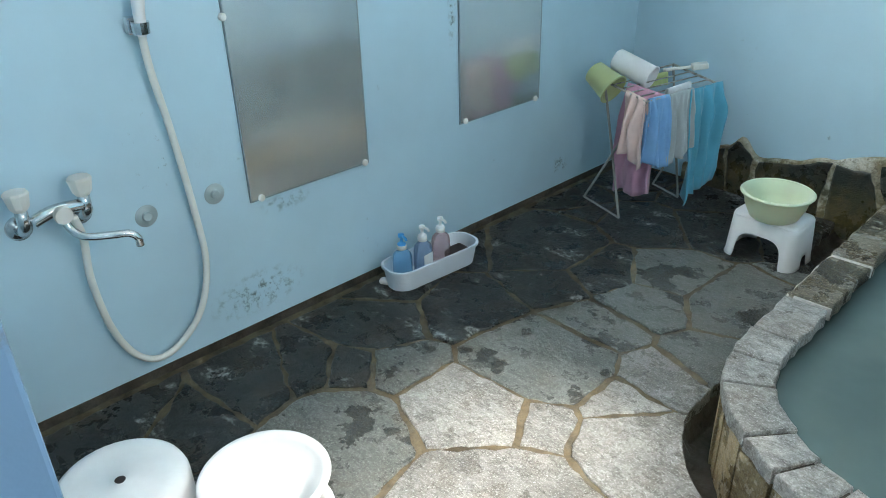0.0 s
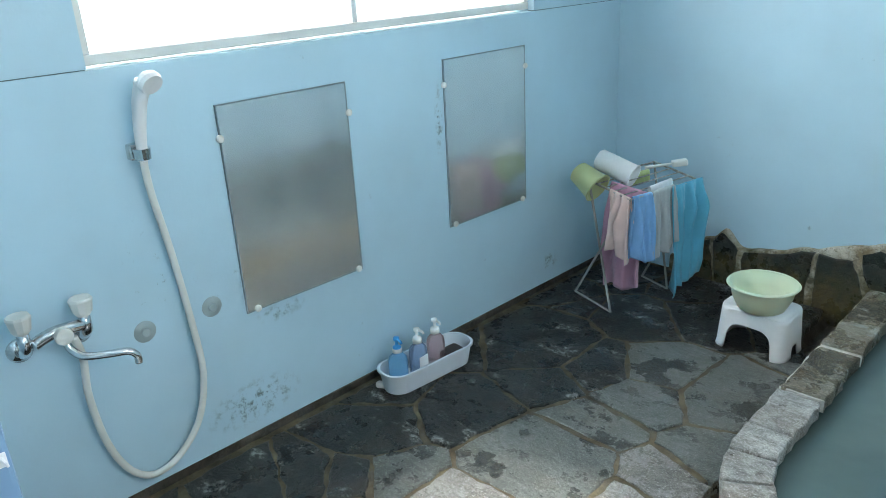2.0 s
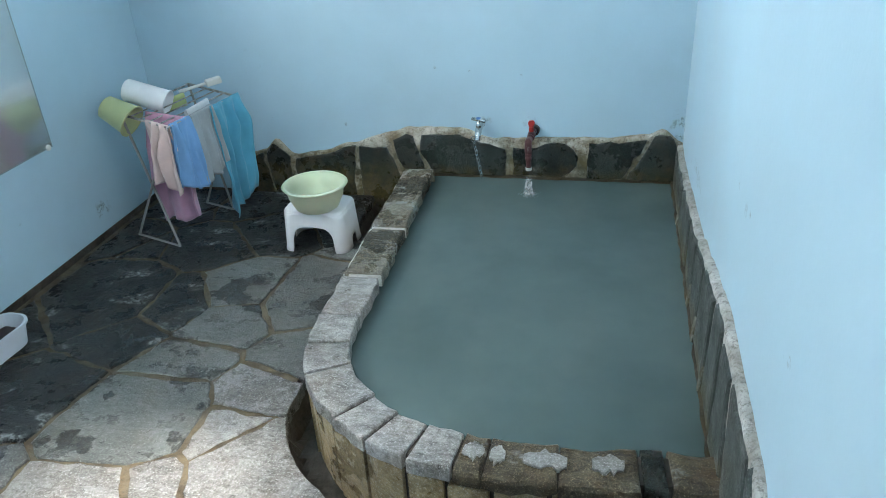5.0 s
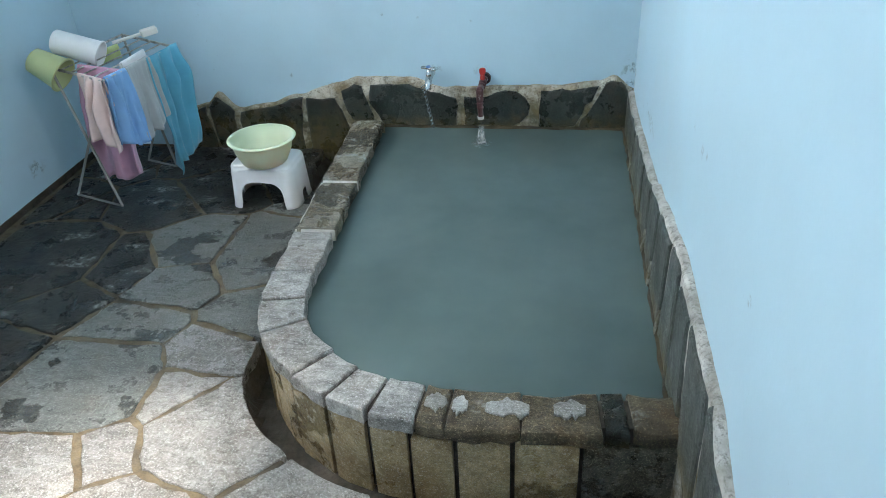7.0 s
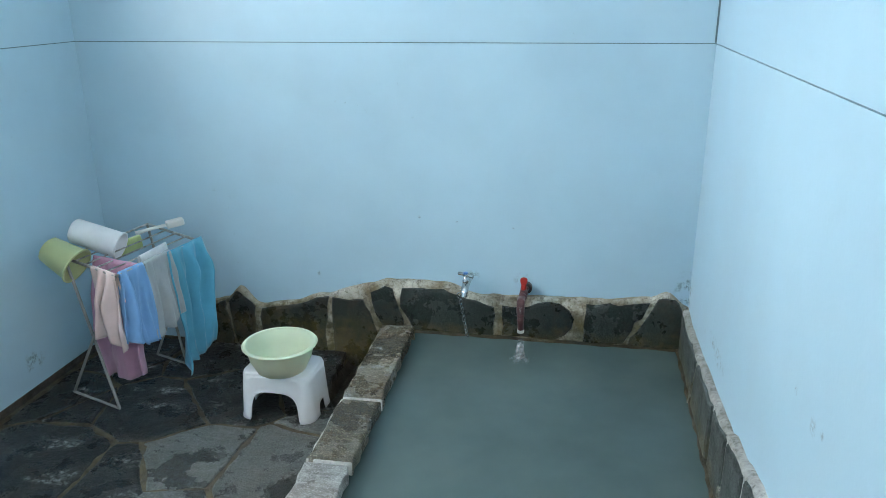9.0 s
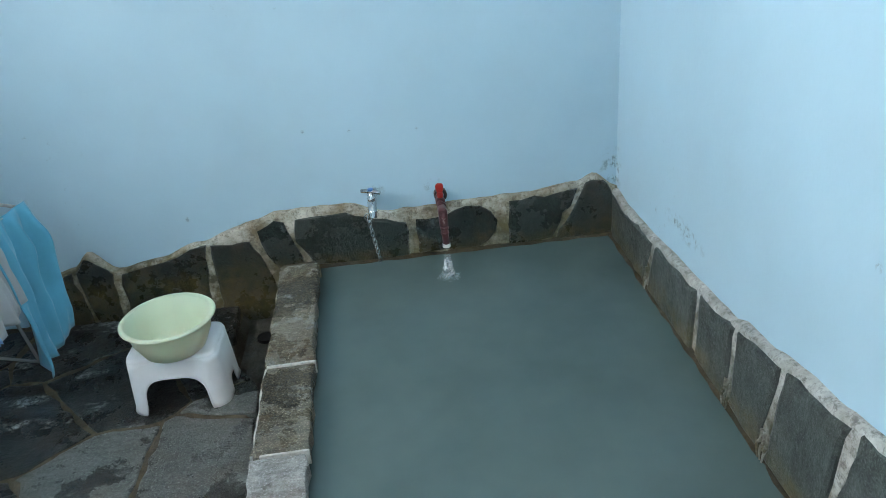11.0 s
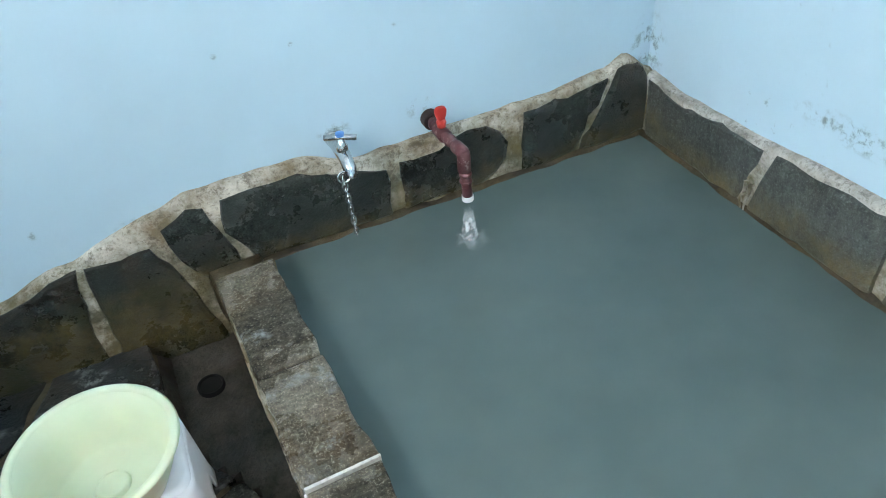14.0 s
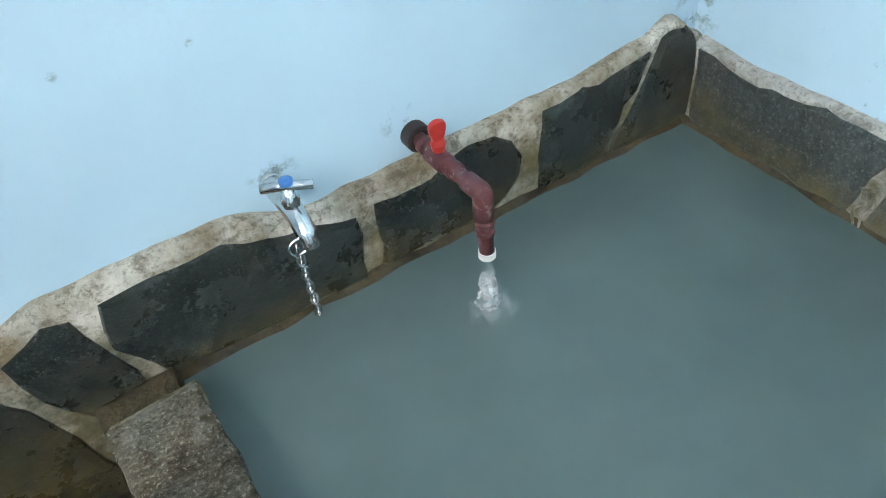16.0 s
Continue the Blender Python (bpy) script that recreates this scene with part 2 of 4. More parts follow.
GREYCAP = plastic("dull_grey_metal_paint", (0.36, 0.45, 0.47), 0.35)
DARK = plastic("dark_plastic", (0.03, 0.02, 0.02), 0.5)
HOLE = Mat("black_hole", 0.9).color((0.004, 0.004, 0.004)).m
BLUEDOT = plastic("blue_cap", (0.05, 0.2, 0.5), 0.3)
CHROME = metal("chrome", (0.72, 0.72, 0.72), 0.12)
STEEL = metal("dull_grey_wire", (0.5, 0.49, 0.46), 0.4)
WIRE = plastic("rust_spotted_coated_wire", (0.33, 0.32, 0.3), 0.5)
PINK = cloth("pink_towel_cloth", (0.62, 0.33, 0.45))
PEACH = cloth("pale_peach_cloth", (0.74, 0.56, 0.52))
SKYBLUE = cloth("blue_towel_cloth", (0.2, 0.42, 0.72))
GREYCLOTH = cloth("grey_towel_cloth", (0.4, 0.44, 0.45))
TEAL = cloth("teal_towel_cloth", (0.1, 0.4, 0.56))
WHITECLOTH = cloth("white_cloth", (0.75, 0.78, 0.8))
LIMECLOTH = cloth("lime_cloth", (0.5, 0.58, 0.25))
k = Mat("window_glass", 0.25, Transmission_Weight=1.0, IOR=1.1)
k.color((0.95, 0.97, 0.98))
PANE = k.m
k = Mat("bright_overcast_outside", 1.0)
k.set(Emission_Strength=3.2)
k.p.inputs["Emission Color"].default_value = (0.95, 0.98, 1.0, 1)
k.color((0.8, 0.8, 0.8))
OUTSIDE = k.m


def liquid(name, base):
    k = Mat(name, 0.12, IOR=1.2, Transmission_Weight=0.75)
    return k.color(base).m


BLUESOAP, NAVYSOAP, PINKSOAP = liquid("blue_soap", (0.35, 0.68, 0.95)), liquid("deep_blue_soap", (0.5, 0.66, 0.88)), liquid("pink_soap", (0.9, 0.7, 0.72))


# ---- mesh helpers ----
def part(name, bm, material, parent=None, label="", smooth=False):
    """Links a bmesh as one mesh object under a thing or a part."""
    me = bpy.data.meshes.new(name)
    bm.to_mesh(me)
    bm.free()
    me.materials.append(material)
    if smooth:
        me.polygons.foreach_set("use_smooth", [True] * len(me.polygons))
    ob = new(name, me)
    ob.parent = parent
    if label:
        ob["label"] = label
    return ob


def thing(name, label, category, m=None, group="", kind=""):
    ob = new(name)
    ob.empty_display_size = 0.05
    if m is not None:
        ob.matrix_basis = m
    return tagged(ob, label, category, group, kind)


def box(x0, y0, z0, x1, y1, z1, bevel=0.0, seg=2):
    bm = bmesh.new()
    bmesh.ops.create_cube(bm, size=1, matrix=Matrix.Translation(((x0 + x1) / 2, (y0 + y1) / 2, (z0 + z1) / 2)) @ Matrix.Diagonal((x1 - x0, y1 - y0, z1 - z0, 1)))
    if bevel:
        bmesh.ops.bevel(bm, geom=bm.edges[:], offset=bevel, segments=seg, affect="EDGES", profile=0.5)
    return bm


def join(*bms):
    out = bmesh.new()
    for b in bms:
        me = bpy.data.meshes.new("tmp")
        b.to_mesh(me)
        b.free()
        out.from_mesh(me)
        bpy.data.meshes.remove(me)
    return out


def lathe(profile, n=32, m=None):
    """Turns (radius, height) pairs about z. Radius 0 closes the form."""
    bm = bmesh.new()
    rings = []
    for r, z in profile:
        if r < 1e-6:
            rings.append([bm.verts.new((0, 0, z))])
        else:
            rings.append([bm.verts.new((r * math.cos(math.tau * i / n), r * math.sin(math.tau * i / n), z)) for i in range(n)])
    for a, b in zip(rings, rings[1:]):
        for i in range(n):
            j = (i + 1) % n
            if len(a) == 1 and len(b) > 1:
                bm.faces.new((a[0], b[j], b[i]))
            elif len(b) == 1 and len(a) > 1:
                bm.faces.new((a[i], a[j], b[0]))
            elif len(a) > 1:
                bm.faces.new((a[i], a[j], b[j], b[i]))
    bmesh.ops.recalc_face_normals(bm, faces=bm.faces[:])
    if m is not None:
        bm.transform(m)
    return bm


def spline(points, per=8, closed=False):
    """Catmull-Rom through points."""
    pts = [Vector(p) for p in points]
    n, out = len(pts), []
    for i in range(n if closed else n - 1):
        get = (lambda k: pts[k % n]) if closed else (lambda k: pts[min(max(k, 0), n - 1)])
        a, b, c, d = get(i - 1), get(i), get(i + 1), get(i + 2)
        for s in range(per):
            t = s / per
            out.append(0.5 * (2 * b + (c - a) * t + (2 * a - 5 * b + 4 * c - d) * t * t + (3 * b - a - 3 * c + d) * t ** 3))
    if not closed:
        out.append(pts[-1])
    return out


def tube(points, radius, n=10, closed=False):
    """A round rod along points; radius is a number or one for each point."""
    pts = [Vector(p) for p in points]
    bm, rings, side = bmesh.new(), [], None
    count = len(pts)
    for i, p in enumerate(pts):
        a = pts[(i - 1) % count] if closed or i else p
        b = pts[(i + 1) % count] if closed or i < count - 1 else p
        way = (b - a).normalized()
        if side is None:
            side = way.orthogonal().normalized()
        side = (side - way * side.dot(way)).normalized()
        up = way.cross(side)
        r = radius[i] if isinstance(radius, (list, tuple)) else radius
        rings.append([bm.verts.new(p + r * (math.cos(math.tau * k / n) * side + math.sin(math.tau * k / n) * up)) for k in range(n)])
    for i in range(count if closed else count - 1):
        a, b = rings[i], rings[(i + 1) % count]
        for k in range(n):
            bm.faces.new((a[k], a[(k + 1) % n], b[(k + 1) % n], b[k]))
    if not closed:
        bm.faces.new(rings[0][::-1])
        bm.faces.new(rings[-1])
    bmesh.ops.recalc_face_normals(bm, faces=bm.faces[:])
    return bm


def slab(outline, z0, z1, bevel=0.006):
    """A stone with an outline in the xy plane, its upper edge rounded in two steps."""
    bm = bmesh.new()
    n = len(outline)
    mid = sum((Vector((p[0], p[1])) for p in outline), Vector((0, 0))) / n
    rings = []
    for inset, z in ((0, z0), (0, z1 - bevel), (bevel * 0.35, z1 - bevel * 0.3), (bevel * 1.3, z1)):
        ring = []
        for p in outline:
            q = Vector((p[0], p[1]))
            d = mid - q
            q = q + d.normalized() * min(inset, d.length * 0.5)
            ring.append(bm.verts.new((q.x, q.y, z)))
        rings.append(ring)
    for a, b in zip(rings, rings[1:]):
        for i in range(n):
            bm.faces.new((a[i], a[(i + 1) % n], b[(i + 1) % n], b[i]))
    cap = bm.faces.new(rings[-1])
    bmesh.ops.triangulate(bm, faces=[cap])
    bmesh.ops.recalc_face_normals(bm, faces=bm.faces[:])
    return bm


def ragged(poly, step=0.05, amount=0.006, seed=0.0):
    """An outline with its sides divided and made uneven."""
    out, n = [], len(poly)
    for i in range(n):
        a, b = Vector(poly[i]).to_2d(), Vector(poly[(i + 1) % n]).to_2d()
        m = max(1, round((b - a).length / step))
        for s in range(m):
            p = a.lerp(b, s / m)
            v = noise.noise_vector(Vector((p.x * 19, p.y * 19, seed)))
            out.append(p + Vector((v.x, v.y)) * amount)
    return out

# ---- the room ----
def structure(name, bm, material, label, category):
    return tagged(part(name, bm, material), label, category, kind="structure")


G = 0.0016
structure("wall_back", join(box(-THICK, L, -0.2, W + THICK, L + THICK, SEAM - G), box(-THICK, L, SEAM + G, W + THICK, L + THICK, CEIL)), BLUE, "light blue painted panel wall behind the stone bath", "wall")
# opening for an assumed side window, out of view, sized for the floor's sun patch
S0, S1, SZ0, SZ1 = 0.95, 2.25, 1.4, 2.25
structure("wall_right", join(box(W, -1.2, -0.2, W + THICK, L, SEAM - G), box(W, -1.2, SEAM + G, W + THICK, S0, CEIL), box(W, S1, SEAM + G, W + THICK, L, CEIL), box(W, S0, SEAM + G, W + THICK, S1, SZ0), box(W, S0, SZ1, W + THICK, S1, CEIL)), BLUE, "light blue painted panel wall along the stone bath", "wall")
y0, y1, z0, z1 = WIN
structure("wall_left", join(box(-THICK, F - 0.16, -0.2, 0, L, SEAM - G), box(-THICK, F - 0.16, SEAM + G, 0, y0, CEIL), box(-THICK, y1, SEAM + G, 0, L, CEIL),
                            box(-THICK, y0, z1, 0, y1, CEIL)), BLUE, "light blue painted panel wall with mirrors and a wide window", "wall")
structure("seam_backing", join(box(-0.05, L + 0.006, SEAM - 0.02, W + 0.05, L + 0.03, SEAM + 0.02), box(W + 0.006, 0, SEAM - 0.02, W + 0.03, L, SEAM + 0.02),
                               box(-0.03, F, SEAM - 0.02, -0.006, y0 - 0.002, SEAM + 0.02), box(-0.03, y1 + 0.002, SEAM - 0.02, -0.006, L, SEAM + 0.02)), SEAL, "dark sealant in the joint between wall panels", "trim")
structure("trim_corner", box(W - 0.006, L - 0.006, SEAM + 0.004, W - 0.0005, L - 0.0005, CEIL), SEAL, "dark joint strip in the upper corner", "trim")
structure("ceiling", box(-THICK, -1.2, CEIL, W + THICK, L + THICK, CEIL + 0.1), CEILING, "plain pale painted ceiling above the bath room", "ceiling")
# front wall with the doorway in which the walk begins
DX0, DX1 = 1.593, 2.44
structure("wall_front", join(box(0, F - 0.16, -0.2, DX0 - 0.03, F - 0.01, CEIL), box(DX1, F - 0.16, -0.2, W, F - 0.01, CEIL), box(DX0 - 0.03, F - 0.16, 2.0, DX1, F - 0.01, CEIL)), BLUE, "light blue wall with the open doorway", "wall")
jamb = structure("door_frame", box(DX0 - 0.03, F - 0.2, 0, DX0, F, 1.999, 0.004), BLUE_DOOR, "scuffed blue painted frame of the open doorway", "door frame")
strike = part("strike_plate", join(box(DX0, F - 0.013, 1.245, DX0 + 0.001, F - 0.003, 1.255, 0.0004), box(DX0 + 0.001, F - 0.011, 1.247, DX0 + 0.004, F - 0.008, 1.254, 0.0008), tube([(DX0 + 0.001, F - 0.006, 1.252), (DX0 + 0.004, F - 0.005, 1.25), (DX0 + 0.003, F - 0.004, 1.246)], 0.001, 8)), WHITE, jamb, "small pale latch plate")
# assumed anteroom; the opening in its end wall is added to let sky light in
structure("anteroom_wall", join(box(0.6, -1.2, -0.2, 1.5, -1.1, CEIL), box(1.5, -1.2, -0.2, W, -1.1, 0.6), box(1.5, -1.2, 2.05, W, -1.1, CEIL), box(0.5, -1.2, -0.2, 0.6, F - 0.16, CEIL)), BLUE, "assumed anteroom wall, out of view, left open for sky light", "wall")
structure("anteroom_floor", box(0.5, -1.2, -0.2, W, F - 0.16, -0.012), CONCRETE, "plain floor of the small anteroom", "floor")

# dark strip that stands in for the dark gap below the wall panel
structure("baseboard", box(-0.01, F, -0.05, 0.004, L - 0.05, 0.026), CONCRETE, "dark strip in place of the gap under the wall", "baseboard")

# window in the left wall
win = structure("window_1", box(-0.09, y0, z0, -0.03, y1, z0 + 0.03, 0.004), OFFWHITE, "wide frosted sliding window, blown out by daylight", "window")
for name, b in (("window_frame", box(-0.09, y0, z1 - 0.03, -0.03, y1, z1, 0.004)), ("window_frame", box(-0.09, y0, z0 + 0.03, -0.03, y0 + 0.03, z1 - 0.03, 0.004)), ("window_frame", box(-0.09, y1 - 0.03, z0 + 0.03, -0.03, y1, z1 - 0.03, 0.004)),
                ("window_sash", box(-0.06, (y0 + y1) / 2 - 0.012, z0 + 0.03, -0.035, (y0 + y1) / 2 + 0.012, z1 - 0.03, 0.003))):
    part(name, b, OFFWHITE, win)
part("window_latch", join(box(-0.035, 2.405, 1.43, -0.015, 2.445, 1.445, 0.003), box(-0.02, 2.42, 1.43, -0.008, 2.43, 1.47, 0.003)), STEEL, win, "grey metal latch")
for a, b in ((y0 + 0.03, 2.413), (2.438, y1 - 0.03)):
    pane = part("pane", box(-0.055, a, z0 + 0.03, -0.05, b, z1 - 0.03), PANE, win)
    pane.visible_shadow = False
# assumed window, added so that sun reaches the front floor
side = structure("unseen_side_window", box(W + 0.03, S0, SZ0, W + 0.09, S1, SZ0 + 0.03, 0.004), OFFWHITE, "assumed high side window, never in view, that admits the sun", "window")
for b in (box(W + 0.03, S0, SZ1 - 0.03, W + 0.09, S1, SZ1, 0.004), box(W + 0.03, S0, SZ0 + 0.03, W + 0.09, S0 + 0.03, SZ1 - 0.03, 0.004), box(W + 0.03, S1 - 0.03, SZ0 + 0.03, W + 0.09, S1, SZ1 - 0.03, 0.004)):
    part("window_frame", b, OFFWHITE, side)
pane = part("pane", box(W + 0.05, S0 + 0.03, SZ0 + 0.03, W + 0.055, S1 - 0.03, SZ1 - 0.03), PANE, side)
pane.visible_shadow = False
structure("backdrop", box(-0.9, 0.2, 0.4, -0.88, 4.6, 3.4), OUTSIDE, "bright hazy daylight outside the window", "backdrop").visible_shadow = False

# ---- plan of the bath rim ----
CENTRE = spline([(1.343, 4.0, 0), (1.348, 3.9, 0), (1.36, 3.61, 0), (1.366, 3.3, 0), (1.374, 2.95, 0), (1.377, 2.7, 0), (1.388, 2.565, 0), (1.428, 2.43, 0), (1.528, 2.305, 0), (1.66, 2.212, 0), (1.81, 2.165, 0), (2.04, 2.15, 0), (2.28, 2.162, 0), (2.5, 2.18, 0)], 6)
LENGTHS = [0.0]
for a, b in zip(CENTRE, CENTRE[1:]):
    LENGTHS.append(LENGTHS[-1] + (b - a).length)
TOTAL = LENGTHS[-1]
HALF = 0.063


def along(s):
    """The place and the outward normal on the rim's middle line, s metres from the back wall."""
    s = min(max(s, 0.0), TOTAL - 1e-6)
    i = max(k for k in range(len(CENTRE) - 1) if LENGTHS[k] <= s)
    a, b = CENTRE[i], CENTRE[i + 1]
    way = (b - a).normalized()
    return a.lerp(b, (s - LENGTHS[i]) / (LENGTHS[i + 1] - LENGTHS[i])), Vector((way.y, -way.x, 0))


CXY = np.array([(p.x, p.y) for p in CENTRE])


def outside(p):
    """Metres from the rim's middle line to p, positive on the floor's side, and the way outward."""
    q = np.array((p[0], p[1]))
    a, d = CXY[:-1], CXY[1:] - CXY[:-1]
    t = np.clip(((q - a) * d).sum(1) / (d * d).sum(1), 0, 1)
    near = a + t[:, None] * d
    r = q - near
    dist = np.hypot(r[:, 0], r[:, 1])
    i = int(dist.argmin())
    n = np.array((d[i][1], -d[i][0])) / np.hypot(*d[i])
    side = 1.0 if (r[i] * n).sum() >= 0 else -1.0
    return side * dist[i], n


# outward is away from the water: check with a place on the floor
FLIP = 1.0 if outside((0.8, 2.6))[0] > 0 else -1.0


def gutter(y):
    """Metres from the rim's middle line to the paving: the gutter widens round the drain."""
    t = min(max((y - 3.42) / 0.25, 0), 1)
    u = min(max((y - 2.22) / 0.55, 0), 1)
    v = min(max((y - 3.0) / 0.3, 0), 1)
    return 0.155 - 0.07 * u * u * (3 - 2 * u) + 0.045 * v * v * (3 - 2 * v) + 0.115 * t * t * (3 - 2 * t)


def where(x, y):
    """Metres along the rim's middle line to the place nearest to (x, y)."""
    return min((TOTAL * i / 600 for i in range(601)), key=lambda q: (along(q)[0].to_2d() - Vector((x, y))).length)



# ---- floor ----
step = 0.025
nx, ny = int((W + 0.1) / step) + 1, int((L - F + 0.1) / step) + 1
bm = bmesh.new()
grid = []
for j in range(ny):
    row = []
    for i in range(nx):
        x, y = -0.02 + i * step, F - 0.06 + j * step
        d = FLIP * outside((x, y))[0]
        s = min(max((gutter(y) + 0.012 - d) / 0.03, 0), 1)
        z = -0.0045 + 0.003 * noise.noise(Vector((x * 14, y * 14, 0))) - s * (0.11 - 0.05 * min(max((y - 3.3) / 0.3, 0), 1))
        if d < -0.02:
            z = -0.3
        row.append(bm.verts.new((x, y, z)))
    grid.append(row)
for j in range(ny - 1):
    for i in range(nx - 1):
        bm.faces.new((grid[j][i], grid[j][i + 1], grid[j + 1][i + 1], grid[j + 1][i]))
for f in bm.faces:
    f.material_index = 1 if f.calc_center_median().z < -0.025 else 0
floor = structure("floor", bm, JOINT, "crazy-paved slate floor with ochre mortar joints and a sunken gutter", "floor")

floor.data.materials.append(CONCRETE)

# ---- bath ----
bath = thing("stone_bath", "curved stone-rimmed bath full of milky spring water", "bath")


def band(s0, s1, lo, hi, z0, z1, bevel, seed, rag=0.005):
    """A stone on the rim from s0 to s1 along it and from lo to hi across it."""
    n = max(2, round((s1 - s0) / 0.035))
    outer, inner = [], []
    for i in range(n + 1):
        p, o = along(s0 + (s1 - s0) * i / n)
        o = o * FLIP
        w = noise.noise(Vector((p.x * 23, p.y * 23, seed))) * rag
        v = noise.noise(Vector((p.x * 21, p.y * 21, seed + 9))) * rag
        outer.append((p + o * (hi + w)).to_2d())
        inner.append((p + o * (lo + v)).to_2d())
    return slab(outer + inner[::-1], z0, z1, bevel)


bm = bmesh.new()
rows = []
for i in range(91):
    p, o = along(TOTAL * i / 90)
    o = o * FLIP
    rows.append([bm.verts.new((p + o * a).to_3d() + Vector((0, 0, z))) for a, z in ((0.048, -0.1), (0.046, RIM - 0.03), (0.04, RIM - 0.012), (-0.05, RIM - 0.012), (-0.053, -0.25))])
    if i < 4:
        for v in rows[-1][1:4]:
            v.co.z -= 0.05
for a, b in zip(rows, rows[1:]):
    for q in range(4):
        bm.faces.new((a[q], a[q + 1], b[q + 1], b[q]))
bmesh.ops.recalc_face_normals(bm, faces=bm.faces[:])
part("rim_core", bm, CONCRETE, bath)
cuts = [0.105, 0.43, 0.7, 1.06, 1.3, 1.45] + [where(*q) for q in ((1.43, 2.42), (1.552, 2.27), (1.654, 2.215), (1.756, 2.17), (1.866, 2.15), (1.939, 2.14), (2.11, 2.14), (2.3, 2.15), (2.366, 2.15))] + [TOTAL - 0.01]
for i, (a, b) in enumerate(zip(cuts, cuts[1:])):
    worn = i >= 10
    gap = 0.0008 if worn and i < 13 else 0.0055
    m = WETRIM if i < 3 else DADO if i == 13 else CRUMBLE if worn else RIMSTONE
    part("rim_stone", band(a + gap, b - gap, -HALF - 0.004, HALF + 0.002, RIM - 0.045, RIM + random.uniform(-0.003, 0.004) - 0.003 * worn, 0.014 if worn and i != 13 else 0.008, i * 3.1, 0.018 if worn else 0.011), m, bath)
    if i in (2, 3):
        part("mortar_joint", band(a - 0.003, a + 0.003, -HALF - 0.002, HALF - 0.004, RIM - 0.04, RIM + 0.001, 0.002, i, 0.02), CHALK, bath, "white mortar joint")
part("mortar_fillet", band(0.03, 0.112, -HALF + 0.004, HALF + 0.004, 0.05, RIM - 0.028, 0.02, 61, 0.012), STAIN, bath, "brown crusted mortar fillet")
part("mortar_seam", band(0.104, 0.113, -HALF, HALF, 0.1, RIM - 0.004, 0.003, 63, 0.02), RENDER, bath, "pale brown mortar seam")
# mortar seams that run along the outer edge of the wet stones
part("mortar_seam", band(0.705, 1.055, HALF - 0.001, HALF + 0.004, RIM - 0.05, RIM - 0.003, 0.002, 71, 0.012), CHALK, bath, "white mortar seam")
part("mortar_seam", band(0.22, 0.68, HALF - 0.002, HALF + 0.004, RIM - 0.05, RIM - 0.004, 0.002, 73, 0.014), RENDER, bath, "pale brown mortar seam")
# white scale left on the worn stones
for i, (x0, x1) in enumerate(((1.875, 1.93), (1.945, 1.985), (2.03, 2.13), (2.19, 2.265))):
    a, b = where(x0, 2.15), where(x1, 2.15)
    n = 9
    outer, inner = [], []
    for q in range(n + 1):
        p, o = along(a + (b - a) * q / n)
        o = o * FLIP
        e = math.sin(math.pi * (0.12 + 0.76 * q / n))
        outer.append((p + o * (0.0 + 0.022 * e + 0.02 * noise.noise(Vector((q * 0.9, i, 1))))).to_2d())
        inner.append((p + o * (-0.012 - 0.022 * e + 0.014 * noise.noise(Vector((q * 0.9, i, 6))))).to_2d())
    part("scale_patch", slab(ragged(outer + inner[::-1], 0.008, 0.006, i), RIM - 0.012, RIM + 0.0035, 0.003), SCALE, bath, "white mineral scale")
edges = [0.03, 0.21, 0.36, 0.55, 0.7, 0.88, 1.05, 1.2, 1.34, 1.47, 1.6] + [where(*q) for q in ((1.45, 2.36), (1.53, 2.27), (1.64, 2.2), (1.745, 2.16), (1.85, 2.14), (1.96, 2.13), (2.095, 2.13), (2.255, 2.13))] + [TOTAL - 0.01]
for i, (a, b) in enumerate(zip(edges, edges[1:])):
    part("face_stone", band(a + 0.006, b - 0.006, 0.035, 0.06 + random.uniform(-0.003, 0.005), -0.12, RIM - 0.05 + random.uniform(-0.006, 0.003), 0.009, 50 + i, 0.006), WETRIM if i == len(edges) - 2 else RUSTSTONE, bath)

# water
edge = [(p + o * -0.05 * FLIP) for p, o in (along(TOTAL * i / 80) for i in range(81))]
plan = [(p.x, p.y) for p in edge if p.y < L - 0.03 and p.x < W - 0.03] + [(W - 0.005, edge[-1].y), (W - 0.005, L - 0.005), (edge[0].x, L - 0.005)]
bm = bmesh.new()
bm.faces.new([bm.verts.new((x, y, WATER)) for x, y in plan])
bmesh.ops.triangulate(bm, faces=bm.faces[:])
bmesh.ops.recalc_face_normals(bm, faces=bm.faces[:])
structure("water", bm, WATERMAT, "still milky blue-grey hot spring water in the bath", "water")


# ---- stone dado along the back and right walls ----
def height(knots, u):
    for (a, za), (b, zb) in zip(knots, knots[1:]):
        if u <= b:
            t = min(max((u - a) / (b - a), 0), 1)
            return za + (zb - za) * t * t * (3 - 2 * t)
    return knots[-1][1]


